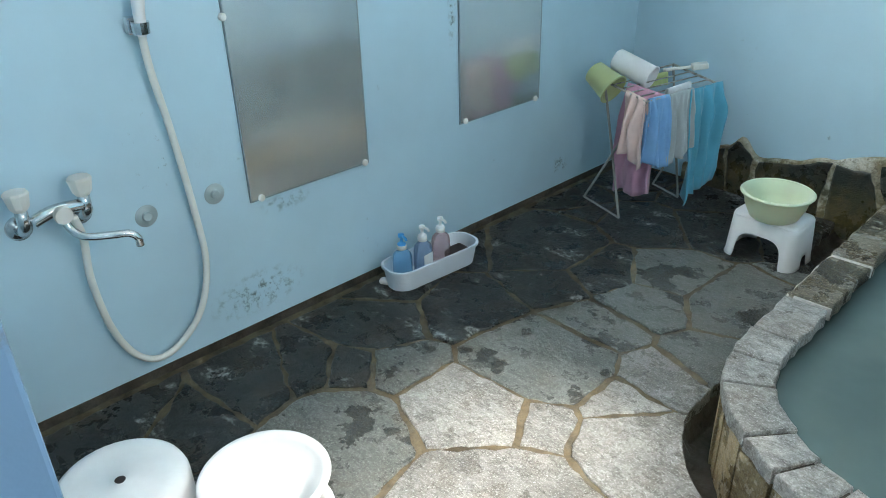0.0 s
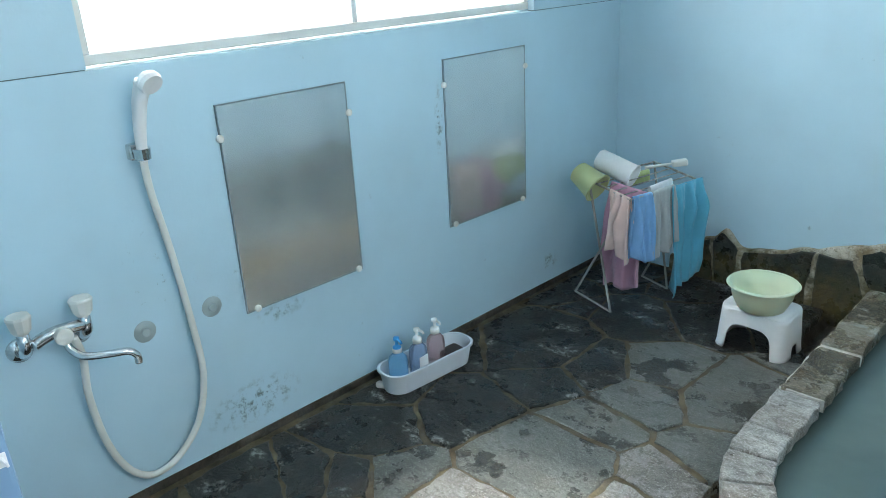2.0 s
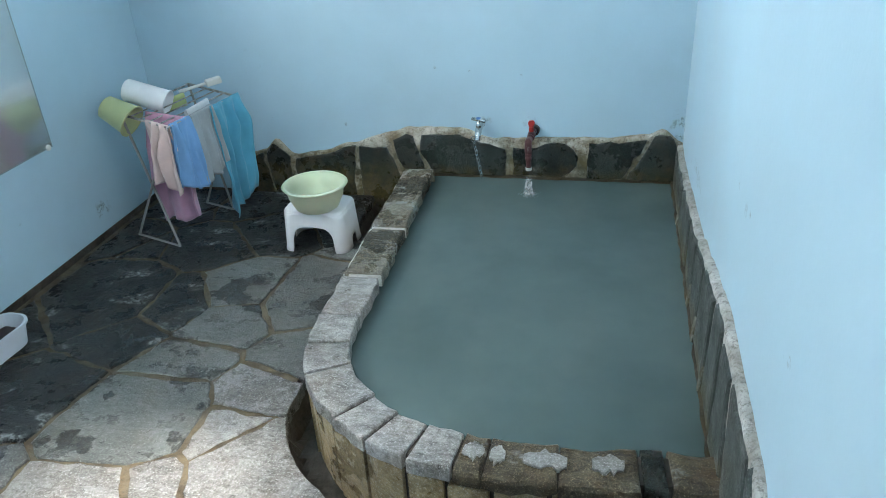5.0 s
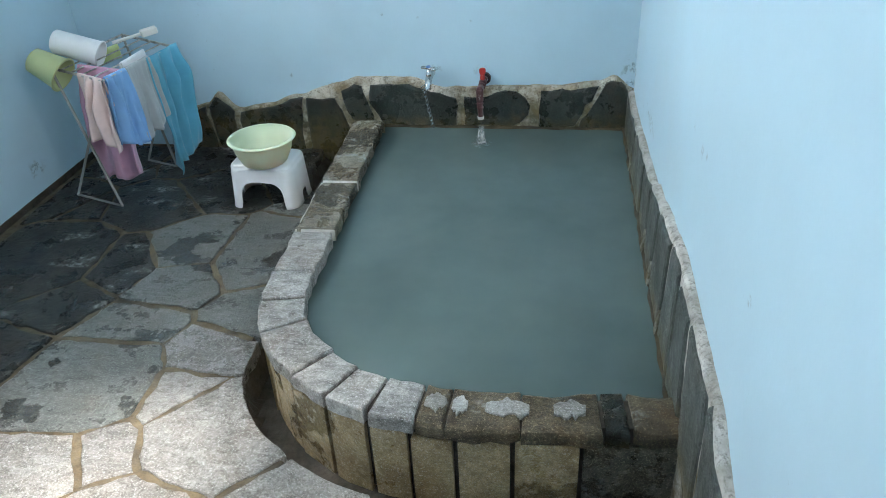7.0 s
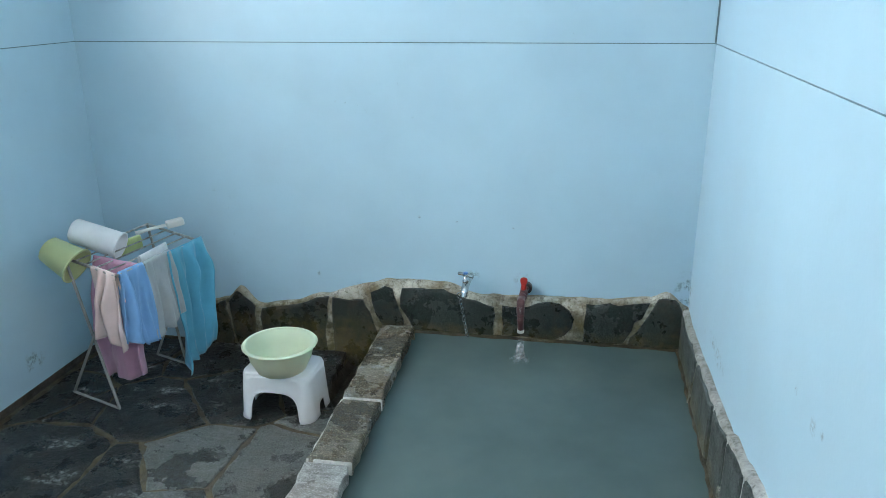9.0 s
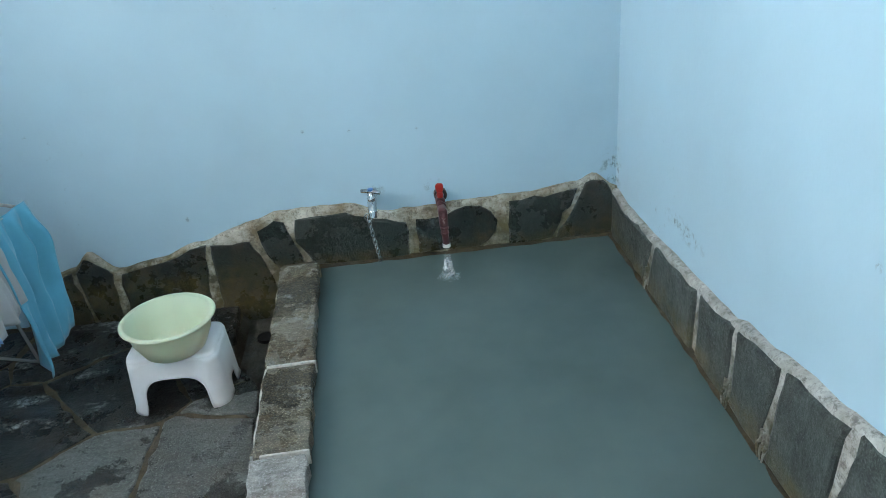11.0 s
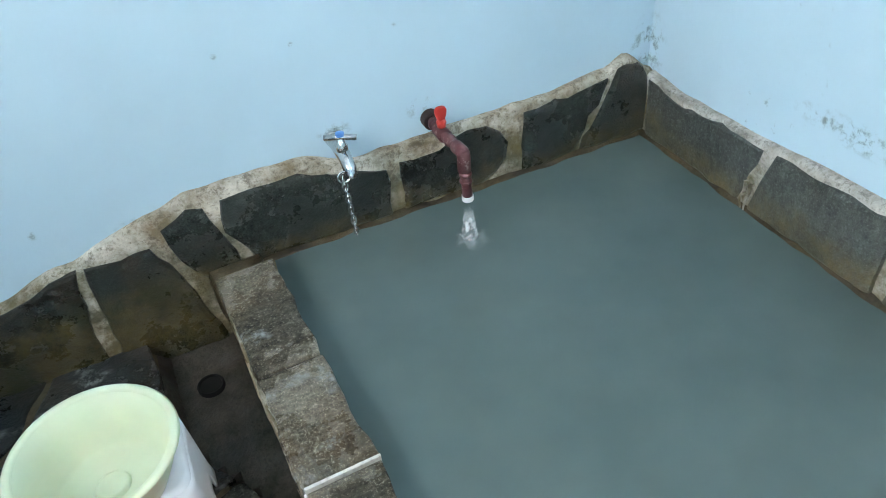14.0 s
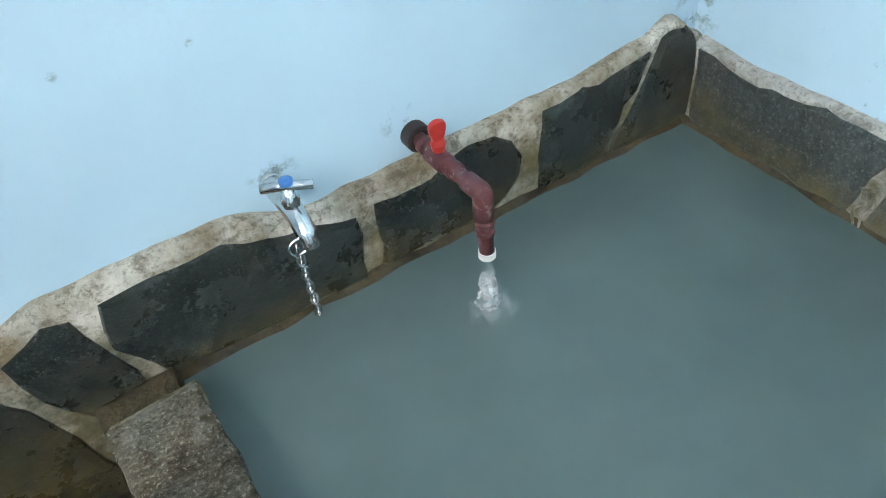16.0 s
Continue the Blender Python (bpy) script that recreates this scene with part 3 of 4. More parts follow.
def dado(name, label, knots, joints, place, material, u0, u1, bottoms, proud):
    """Stones along a wall, under an uneven mortar edge. place turns (along, up, out) into the room."""
    top = thing(name, label, "stone dado", kind="structure")
    bm = bmesh.new()
    rows = []
    n = 120
    for i in range(n + 1):
        u = u0 + (u1 - u0) * i / n
        z = height(knots, u) + 0.006 * noise.noise(Vector((u * 17, 3, 1)))
        d = proud * (0.75 + 0.2 * noise.noise(Vector((u * 11, 8, 2))))
        rows.append([bm.verts.new((u, a, b)) for a, b in ((-0.3, d), (z - 0.012, d), (z - 0.003, d * 0.75), (z, d * 0.35), (z - 0.001, 0))])
    for a, b in zip(rows, rows[1:]):
        for q in range(4):
            bm.faces.new((a[q], a[q + 1], b[q + 1], b[q]))
    bmesh.ops.recalc_face_normals(bm, faces=bm.faces[:])
    bm.transform(place)
    part("mortar_bed", bm, RENDER if place is BACK else GREYBED, top, "pale mortar", True)
    bm = bmesh.new()
    rows = []
    for i in range(n + 1):
        u = u0 + (u1 - u0) * i / n
        d = proud + 0.012 + 0.006 * noise.noise(Vector((u * 13, 5, 2)))
        z = WATER + 0.006 + 0.009 * noise.noise(Vector((u * 15, 9, 3)))
        rows.append([bm.verts.new((u, a, b)) for a, b in ((-0.3, d + 0.01), (z - 0.012, d), (z - 0.002, d * 0.8), (z + 0.006, proud * 0.5))])
    for a, b in zip(rows, rows[1:]):
        for q in range(3):
            bm.faces.new((a[q], a[q + 1], b[q + 1], b[q]))
    bmesh.ops.recalc_face_normals(bm, faces=bm.faces[:])
    bmesh.ops.delete(bm, geom=[v for v in bm.verts if v.co.x < (1.36 if place is BACK else 2.25)], context="VERTS")
    bm.transform(place)
    part("waterline_crust", bm, STAIN, top, "ochre crust at the waterline", True)
    for i, ((a0, a1), (b0, b1)) in enumerate(zip(joints, joints[1:])):
        gap = random.uniform(0.006, 0.012) if place is BACK else random.uniform(0.011, 0.017)
        low, high = (bottoms[0] if a0 < 1.3 and place is BACK else bottoms[1]), [(a1 + gap + (b1 - a1 - 2 * gap) * t / 6) for t in range(7)]
        poly = [(a0 + gap, low + 0.01 * noise.noise(Vector((i, 1, 4)))), (b0 - gap, low + 0.01 * noise.noise(Vector((i, 2, 4))))] + [(u, height(knots, u) - 0.014 - 0.008 * abs(noise.noise(Vector((u * 25, i, 0))))) for u in high[::-1]]
        if place is BACK and (1.0 < a0 < 1.4 or 1.7 < a0 < 1.8):
            poly = LEDGE if a0 < 1.1 else PENTAGON if a0 < 1.3 else LONG if a0 < 1.5 else ROUND
        b = slab(ragged(poly, 0.04, 0.012 if place is not BACK else 0.018 if poly not in (PENTAGON, LONG, LEDGE, ROUND) else 0.01, i * 2.7), proud * 0.3, proud + 0.006 * noise.noise(Vector((i, 3.3, 0))), 0.012)
        b.transform(place)
        part("dado_stone", b, material if not isinstance(material, list) else material[i % len(material)], top)
    return top


BACK = Matrix(((1, 0, 0, 0), (0, 0, -1, L), (0, 1, 0, 0), (0, 0, 0, 1)))
PENTAGON = [(1.222, 0.2), (1.275, 0.12), (1.36, 0.135), (1.334, 0.25), (1.318, 0.31), (1.28, 0.322), (1.212, 0.29)]
ROUND = [(1.772, 0.128), (1.985, 0.128), (2.03, 0.145), (2.054, 0.185), (2.058, 0.225), (2.04, 0.262), (2.005, 0.288), (1.95, 0.292), (1.87, 0.27), (1.77, 0.262)]
LEDGE = [(1.03, -0.13), (1.295, -0.13), (1.24, 0.1), (1.212, 0.2), (1.18, 0.252), (1.12, 0.245), (1.045, 0.25)]
LONG = [(1.395, 0.128), (1.57, 0.124), (1.735, 0.126), (1.738, 0.255), (1.63, 0.285), (1.525, 0.318), (1.347, 0.318), (1.34, 0.225)]
KB = [(0.0, 0.05), (0.42, 0.08), (0.5, 0.2), (0.56, 0.218), (0.625, 0.268), (0.71, 0.195), (0.85, 0.215), (1.0, 0.262), (1.2, 0.316), (1.29, 0.346), (1.53, 0.346), (1.68, 0.3), (1.97, 0.31), (2.16, 0.312), (2.35, 0.332), (2.415, 0.358), (2.5, 0.3)]
dado("dado_back", "dark green slate dado with pale mortar on the back wall", KB,
     [(0.42, 0.44), (0.6, 0.56), (0.7, 0.7), (1.01, 1.04), (1.205, 1.2), (1.36, 1.31), (1.74, 1.755), (2.085, 2.1), (2.262, 2.372), (2.52, 2.48)], BACK, DADO, 0.35, W, (-0.13, 0.122), 0.036)
RIGHT = Matrix(((0, 0, -1, W), (1, 0, 0, 0), (0, 1, 0, 0), (0, 0, 0, 1)))
KR = [(0.8, 0.3), (1.3, 0.36), (1.75, 0.38), (1.95, 0.44), (2.2, 0.445), (2.43, 0.455), (2.65, 0.42), (2.94, 0.372), (3.05, 0.345), (3.15, 0.335), (3.35, 0.32), (3.65, 0.296), (3.85, 0.287), (4.0, 0.3)]
side_dado = dado("dado_right", "grey slate dado with thick pale mortar on the side wall", KR,
     [(0.95, 0.95), (1.2, 1.22), (1.45, 1.43), (1.7, 1.72), (1.92, 1.95), (2.14, 2.2), (2.36, 2.36), (2.56, 2.52), (2.8, 2.76), (2.98, 2.98), (3.2, 3.2), (3.58, 3.54), (3.978, 3.978)], RIGHT, GREYDADO, 0.9, L - 0.03, (0.118, 0.118), 0.03)


# crusted mortar runs below the joints of the side dado
for y, n in ((3.58, 2), (2.99, 3), (2.8, 3), (2.56, 2)):
    for i in range(n):
        a = y + (i - n / 2) * 0.014
        part("mortar_run", tube(spline([(W - 0.026, a, 0.19), (W - 0.03, a - 0.004, 0.165), (W - 0.033, a + 0.003 * i, 0.145), (W - 0.038, a - 0.005 - 0.004 * i, 0.122)], 4), [0.006 - 0.00035 * q for q in range(13)], 7), GREYBED, side_dado, "pale crusted mortar run", True)


# ---- things on the left wall ----
def wall_mirror(y0, z0, y1, z1, tabs):
    t = thing("wall_mirror", "fogged frameless mirror clipped to the blue wall", "mirror", group="wall mirrors")
    part("glass", box(0.001, y0, z0, 0.007, y1, z1, 0.001, 1), MIRROR, t)
    for a, b, c, d in ((y0, z0, y0 + 0.003, z1), (y1 - 0.003, z0, y1, z1), (y0, z1 - 0.003, y1, z1), (y0, z0, y1, z0 + 0.003)):
        part("edge", box(0.0015, a - 0.0006, b - 0.0006, 0.0076, c + 0.0006, d + 0.0006), EDGE, t, "dark worn edge")
    for y, z in tabs:
        part("clip", lathe([(0, 0), (0.012, 0.0), (0.012, 0.008), (0.008, 0.012), (0, 0.013)], 14, Matrix.Translation((0.003, y, z)) @ pose(0, 0, 0, 0, 90, 0)), OFFWHITE, t)
    return t


wall_mirror(1.818, 0.467, 2.305, 1.15, [(1.818, 1.05), (2.31, 1.045), (1.858, 0.473), (2.288, 0.472)])
wall_mirror(2.775, 0.493, 3.262, 1.165, [(2.775, 1.07), (3.265, 1.08), (2.805, 0.5), (3.238, 0.497)])
for y in (1.484, 1.703):
    cap = thing("blanking_plate", "small round grey blanking plate on the blue wall", "blanking plate", group="blanking plates")
    part("flange", lathe([(0, 0.006), (0.012, 0.006), (0.014, 0.003), (0.03, 0.003), (0.034, 0.0)], 24, Matrix.Translation((0.001, y, 0.535)) @ pose(0, 0, 0, 0, 90, 0)), GREYCAP, cap, smooth=True)
    part("plug", lathe([(0.0, 0.009), (0.012, 0.009), (0.015, 0.006), (0.015, 0.0)], 12, Matrix.Translation((0.004, y, 0.535)) @ pose(0, 0, 0, 0, 90, 0)), GREYCAP, cap)


shower = thing("wall_shower", "old chrome two-handle wall shower with white knobs and hose", "shower")


def mixer():
    t = shower
    body = part("body", tube(spline([(0.075, 1.205, 0.64), (0.078, 1.25, 0.655), (0.08, 1.29, 0.656), (0.075, 1.33, 0.65)], 5), 0.017, 14), CHROME, t, smooth=True)
    for y, z in ((1.185, 0.648), (1.338, 0.643)):
        part("wall_union", join(tube([(0.0, y, z - 0.04), (0.045, y, z - 0.035), (0.075, y, z - 0.01), (0.077, y, z + 0.035)], 0.016, 12), lathe([(0.034, 0), (0.032, 0.01), (0.016, 0.014)], 20, Matrix.Translation((0.001, y, z - 0.04)) @ pose(0, 0, 0, 0, 90, 0))), CHROME, t, smooth=True)
        part("knob", lathe([(0, 0.052), (0.028, 0.05), (0.031, 0.044), (0.024, 0.008), (0.018, 0.0), (0, 0)], 10, Matrix.Translation((0.077, y, z + 0.034))), OFFWHITE, t, "white plastic knob")
    part("diverter", lathe([(0, 0.03), (0.022, 0.028), (0.024, 0.02), (0.02, 0.0)], 18, Matrix.Translation((0.09, 1.27, 0.65)) @ pose(0, 0, 0, 0, 90, 0)), OFFWHITE, t, "white round diverter")
    part("spout", tube(spline([(0.085, 1.275, 0.63), (0.1, 1.283, 0.6), (0.125, 1.305, 0.582), (0.15, 1.36, 0.575), (0.163, 1.4, 0.57), (0.17, 1.418, 0.553), (0.17, 1.42, 0.53)], 6), 0.0105, 12), CHROME, t, smooth=True)


mixer()
part("hose", tube(spline([(0.08, 1.3, 0.625), (0.06, 1.315, 0.55), (0.045, 1.31, 0.42), (0.035, 1.33, 0.25), (0.03, 1.375, 0.13), (0.03, 1.44, 0.075), (0.03, 1.525, 0.095), (0.03, 1.61, 0.185), (0.03, 1.652, 0.33), (0.03, 1.648, 0.5), (0.035, 1.624, 0.75), (0.04, 1.597, 0.95), (0.05, 1.59, 1.06)], 8), 0.0105, 10), OFFWHITE, shower, "long white hose", smooth=True)
head = part("hand_shower", tube(spline([(0.05, 1.59, 1.04), (0.06, 1.592, 1.12), (0.075, 1.6, 1.2), (0.1, 1.61, 1.255)], 6), [0.013 + 0.0006 * i for i in range(19)], 14), WHITE, shower, "white hand shower", smooth=True)
part("face", lathe([(0, 0.018), (0.03, 0.016), (0.034, 0.004), (0.03, -0.01), (0.02, -0.02), (0, -0.022)], 20, Matrix.Translation((0.118, 1.617, 1.255)) @ pose(0, 0, 0, 0, 125, 10)), WHITE, head, "white spray face")
part("bracket", join(box(0.0, 1.565, 1.04, 0.03, 1.61, 1.085, 0.006), lathe([(0.022, 0), (0.024, 0.03), (0.017, 0.03), (0.015, 0)], 16, Matrix.Translation((0.052, 1.59, 1.045)))), CHROME, shower, "chrome bracket")


for piece in shower.children:
    piece.location = (0, -0.03, 0.006)


# ---- stools, basins, tray ----
def rounded(w, d, r, n=6):
    out = []
    for cx, cy, a0 in ((w / 2 - r, d / 2 - r, 0), (-w / 2 + r, d / 2 - r, 90), (-w / 2 + r, -d / 2 + r, 180), (w / 2 - r, -d / 2 + r, 270)):
        for i in range(n + 1):
            a = radians(a0 + 90 * i / n)
            out.append((cx + r * math.cos(a), cy + r * math.sin(a)))
    return out


def loft(sections):
    """Skin through closed outlines, each a list of (x, y, z); the last one is capped."""
    bm = bmesh.new()
    rings = [[bm.verts.new(p) for p in s] for s in sections]
    n = len(rings[0])
    for a, b in zip(rings, rings[1:]):
        for i in range(n):
            bm.faces.new((a[i], a[(i + 1) % n], b[(i + 1) % n], b[i]))
    bm.faces.new(rings[-1])
    bmesh.ops.recalc_face_normals(bm, faces=bm.faces[:])
    return bm


def step_stool(m, label):
    t = thing("bath_stool", label, "stool", m)
    h, w, d, r = 0.188, 0.258, 0.18, 0.03
    part("seat", loft([[(x, y, z) for x, y in rounded(w - ins * 2, d - ins * 2, r)] for ins, z in ((0, h - 0.012), (0.002, h - 0.004), (0.007, h), (0.03, h - 0.001))]), WHITE, t, smooth=True)
    # flared skirt with an arch cut in each side
    bm = bmesh.new()
    cols = []
    half = [w / 2, d / 2]
    for side in range(4):
        a = half[side % 2]
        b = half[(side + 1) % 2]
        rot = Matrix.Rotation(radians(90 * side), 2)
        span, arch = (a - 0.034, 0.118) if side % 2 == 0 else (0.03, 0.055)
        for i in range(49):
            u = -a + r + (2 * a - 2 * r) * i / 48
            q = abs(u) / span
            low = arch * (1 - q ** 4) ** 0.35 if q < 1 else 0.0
            cols.append((rot @ Vector((u, -b)), rot @ Vector((0, -1)), low))
        for i in range(1, 8):
            g = radians(-90 + 90 * i / 8)
            n = Vector((math.cos(g), math.sin(g)))
            cols.append((rot @ (Vector((a - r, -b + r)) + n * r), rot @ n, 0.0))
    rings = []
    for p, n, low in cols:
        ring = []
        for j in range(9):
            z = (h - 0.012) + (low - h + 0.012) * j / 8
            q = p + n * 0.014 * (1 - z / h) ** 0.9
            if j == 8:
                q = q + n * 0.003
            ring.append(bm.verts.new((q.x, q.y, z)))
        rings.append(ring)
    for i in range(len(rings)):
        a, b = rings[i], rings[(i + 1) % len(rings)]
        for j in range(8):
            bm.faces.new((a[j], a[j + 1], b[j + 1], b[j]))
    bmesh.ops.recalc_face_normals(bm, faces=bm.faces[:])
    bmesh.ops.solidify(bm, geom=bm.faces[:], thickness=0.004)
    part("skirt", bm, WHITE, t, smooth=True)
    return t


def basin(m, label, material, r=0.135, h=0.105, category="basin"):
    t = thing("wash_basin", label, category, m)
    part("bowl", lathe([(0, 0.0), (r * 0.62, 0.0), (r * 0.68, 0.006), (r * 0.85, h * 0.5), (r * 0.92, h - 0.006), (r * 0.93, h - 0.003), (r * 0.91, h - 0.003), (r * 0.82, h * 0.5), (r * 0.65, 0.012), (r * 0.6, 0.006), (0, 0.006)], 48), material, t, smooth=True)
    part("rim", lathe([(r * 0.905, h - 0.005), (r * 0.93, h - 0.007), (r, h - 0.009), (r + 0.004, h - 0.004), (r, h), (r * 0.92, h), (r * 0.905, h - 0.005)], 48), material, t, smooth=True)
    part("boss", lathe([(0.03, 0.004), (0.027, 0.0105), (0.022, 0.0115), (0.019, 0.0085), (0, 0.008)], 24), material, t, smooth=True)
    return t


step_stool(pose(1.016, 3.487, -0.002, 0, 0, -2), "white moulded plastic stool with arched sides on wet slate")
bowl = basin(pose(1.026, 3.448, 0.1865), "pale green plastic wash basin resting on the white stool", GREEN, 0.131, 0.106)
round_stool = thing("round_stool", "white round plastic bath stool near the doorway", "stool", pose(0.645, 1.065, 0))
round_stool.scale = (1, 1, 0.92)
part("seat", lathe([(0, 0.268), (0.012, 0.268), (0.014, 0.262), (0.1, 0.27), (0.125, 0.272), (0.14, 0.262), (0.146, 0.245), (0.15, 0.06), (0.155, 0.0), (0.148, 0.0), (0.142, 0.06), (0.138, 0.24), (0, 0.25)], 40), WHITE, round_stool, smooth=True)
part("drain_hole", lathe([(0, 0.2635), (0.011, 0.2635), (0.012, 0.2655), (0, 0.2658)], 14, Matrix.Translation((0.0, 0.0, 0.004))), DARK, round_stool)
stack = thing("wash_basin_stack", "stack of white round wash basins by the doorway", "basin", pose(0.872, 1.292, 0))
for i in range(2):
    part("bowl", lathe([(0, 0.0), (0.09, 0.0), (0.1, 0.008), (0.13, 0.13), (0.142, 0.134), (0.145, 0.138), (0.142, 0.142), (0.13, 0.14), (0.122, 0.13), (0.09, 0.014), (0, 0.01)], 44, Matrix.Translation((0, 0, 0.0 + 0.12 * i))), WHITE, stack, smooth=True)

tray = thing("bottle_tray", "pale grey plastic tray holding soap bottles by the wall", "tray", pose(0.148, 2.465, 0.004, 0, 0, 86))
tray.scale = (1.06, 1.0, 1.12)
sec = []
for w, d, z in ((0.36, 0.11, 0.012), (0.37, 0.12, 0.0), (0.375, 0.125, 0.012), (0.39, 0.14, 0.068), (0.402, 0.152, 0.07), (0.402, 0.152, 0.078), (0.388, 0.138, 0.078), (0.372, 0.122, 0.014)):
    sec.append([(x, y, z) for x, y in rounded(w, d, min(d / 2 - 0.002, 0.06), 8)])
part("shell", loft(sec), GREYBIN, tray, smooth=False)
part("sponge", box(0.08, -0.04, 0.0145, 0.17, 0.04, 0.05, 0.012), DARK, tray, "dark wet pad")
soap = thing("soap_bar", "small worn pale pink soap bar on the wet floor", "soap", pose(0.085, 2.285, 0.003, 0, 0, 30))
part("bar", loft([[(x, y, z) for x, y in rounded(0.05 * q, 0.03 * q, 0.012 * q)] for q, z in ((0.9, 0), (1, 0.005), (1, 0.012), (0.85, 0.017), (0.5, 0.019))]), plastic("pale_pink_soap", (0.75, 0.66, 0.64), 0.5), soap, smooth=True)
bottles = "pump bottles in the tray"


def pump_bottle(m, label, soap, pump, neck=OFFWHITE):
    t = thing("pump_bottle", label, "bottle", m, bottles)
    part("flask", loft([[(x, y, z) for x, y in rounded(0.072 * s_, 0.056 * s_, 0.022 * s_)] for s_, z in ((0.9, 0.0), (1, 0.006), (1, 0.09), (0.92, 0.108), (0.6, 0.122), (0.36, 0.128), (0.36, 0.136))]), soap, t, smooth=True)
    if soap is NAVYSOAP:
        part("label", box(-0.024, -0.0292, 0.025, 0.024, -0.0284, 0.08), WHITE, t, "pale paper label")
    part("collar", lathe([(0.014, 0.129), (0.0185, 0.13), (0.0185, 0.146), (0.014, 0.147)], 16), neck, t, smooth=True)
    p = part("pump", join(lathe([(0.016, 0.134), (0.0165, 0.152), (0.012, 0.155), (0.006, 0.158), (0.006, 0.178), (0.012, 0.179), (0.012, 0.19), (0, 0.192)], 14), tube([(0, 0, 0.186), (0, -0.03, 0.184), (0, -0.036, 0.176)], 0.005, 8)), pump, t, smooth=True)
    return t


pump_bottle(pose(0.13, 2.335, 0.019, 0, 0, 80), "clear bottle of blue soap with a bright blue pump", BLUESOAP, plastic("bright_blue_plastic", (0.05, 0.38, 0.8), 0.3))
pump_bottle(pose(0.135, 2.435, 0.019, 0, 0, 95), "clear bottle of deep blue soap with a white pump", NAVYSOAP, WHITE)
pump_bottle(pose(0.13, 2.535, 0.019, 0, 0, 85), "clear bottle of pink soap with a white pump", PINKSOAP, WHITE)

# ---- drying rack ----
rack = thing("drying_rack", "folding white wire drying rack with rusty crossed legs", "drying rack")
A, B, C, D = Vector((0.222, 3.44, 0.57)), Vector((0.508, 3.315, 0.565)), Vector((0.596, 3.712, 0.57)), Vector((0.3, 3.86, 0.575))
for name, a, b, r in (("rail", A, B, 0.0055), ("rail", B, C, 0.0045), ("rail", C, D, 0.0055), ("rail", D, A, 0.0045)):
    part(name, tube([a, b], r, 8), STEEL, rack)
for i in range(1, 5):
    part("wire", tube([A.lerp(B, i / 5), D.lerp(C, i / 5)], 0.003, 6), STEEL, rack)
for a, b in ((A, (0.4, 3.365, 0.006)), (B, (0.15, 3.45, 0.006)), (D, (0.47, 3.74, 0.006)), (C, (0.3, 3.8, 0.006))):
    part("leg", tube([a, Vector(b)], 0.0055, 8), WIRE, rack)
for a, b in (((0.4, 3.365, 0.006), (0.15, 3.45, 0.006)), ((0.47, 3.74, 0.006), (0.3, 3.8, 0.006))):
    part("foot_bar", tube([a, b], 0.005, 8), WIRE, rack)


def hanging(name, label, category, material, a, b, front, back, folds=3, amount=0.012, seed=1, flare=0.0, slant=0.0):
    """A cloth over the rail from a to b, hanging front metres on the near side and back on the other."""
    a, b = Vector(a), Vector(b)
    way = (b - a).normalized()
    out = Vector((way.y, -way.x, 0))
    bm = bmesh.new()
    nu, nv = 26, 30
    total = front + back
    rows = []
    for j in range(nv + 1):
        s_ = -back + total * j / nv
        row = []
        for i in range(nu + 1):
            u = i / nu
            p = a.lerp(b, 0.5 + (u - 0.5) * (1 + flare * max(abs(s_) - 0.05, 0)))
            drop = abs(s_)
            side = max(min(s_ / 0.015, 1), -1) * 0.007
            wave = amount * min(1, drop / 0.12) * (0.45 * math.sin(u * math.tau * folds * 0.6 + seed + s_ * 4) + 1.5 * noise.noise(Vector((u * folds * 1.5, s_ * 2.5, seed * 3.1))) + 0.5 * noise.noise(Vector((u * 9, s_ * 9, seed))))
            z = p.z + 0.008 - max(drop - 0.012, 0) - 0.006 * (drop > 0.012) + (0.035 * noise.noise(Vector((u * 2.5, seed, 0))) + (u - 0.5) * slant) * min(1, drop / 0.2)
            q = p + out * (side + (wave if s_ > 0 else wave * 0.5) + 0.02 * min(1, drop / 0.3) * (1 if s_ > 0 else -1))
            row.append(bm.verts.new((q.x, q.y, z)))
        rows.append(row)
    for r0, r1 in zip(rows, rows[1:]):
        for i in range(nu):
            bm.faces.new((r0[i], r0[i + 1], r1[i + 1], r1[i]))
    bmesh.ops.recalc_face_normals(bm, faces=bm.faces[:])
    bmesh.ops.solidify(bm, geom=bm.faces[:], thickness=0.0035)
    ob = part(name, bm, material, smooth=True)
    return tagged(ob, label, category, "laundry on the rack")


def on(p, q, t):
    return p.lerp(q, t)


hanging("bath_towel", "faded pink bath towel hanging low from the rack", "towel", PINK, on(A, B, 0.34) + Vector((0, 0.075, 0)), on(A, B, 1.06) + Vector((0, 0.115, 0)), 0.47, 0.14, 3, 0.026, 1, 0.3, 0.07)
hanging("small_cloth", "pale peach cloth folded over the front rail", "cloth", PEACH, on(A, B, 0.56), on(A, B, 1.0), 0.26, 0.1, 4, 0.028, 2, 0.2, -0.05)
hanging("face_towel", "bright blue face towel over the side rail", "towel", SKYBLUE, on(B, C, 0.03), on(B, C, 0.3), 0.29, 0.1, 5, 0.03, 3, 0.4, -0.03)
hanging("face_towel", "grey striped face towel over the side rail", "towel", GREYCLOTH, on(B, C, 0.31), on(B, C, 0.64), 0.28, 0.1, 4, 0.02, 4, 0.3, 0.05)
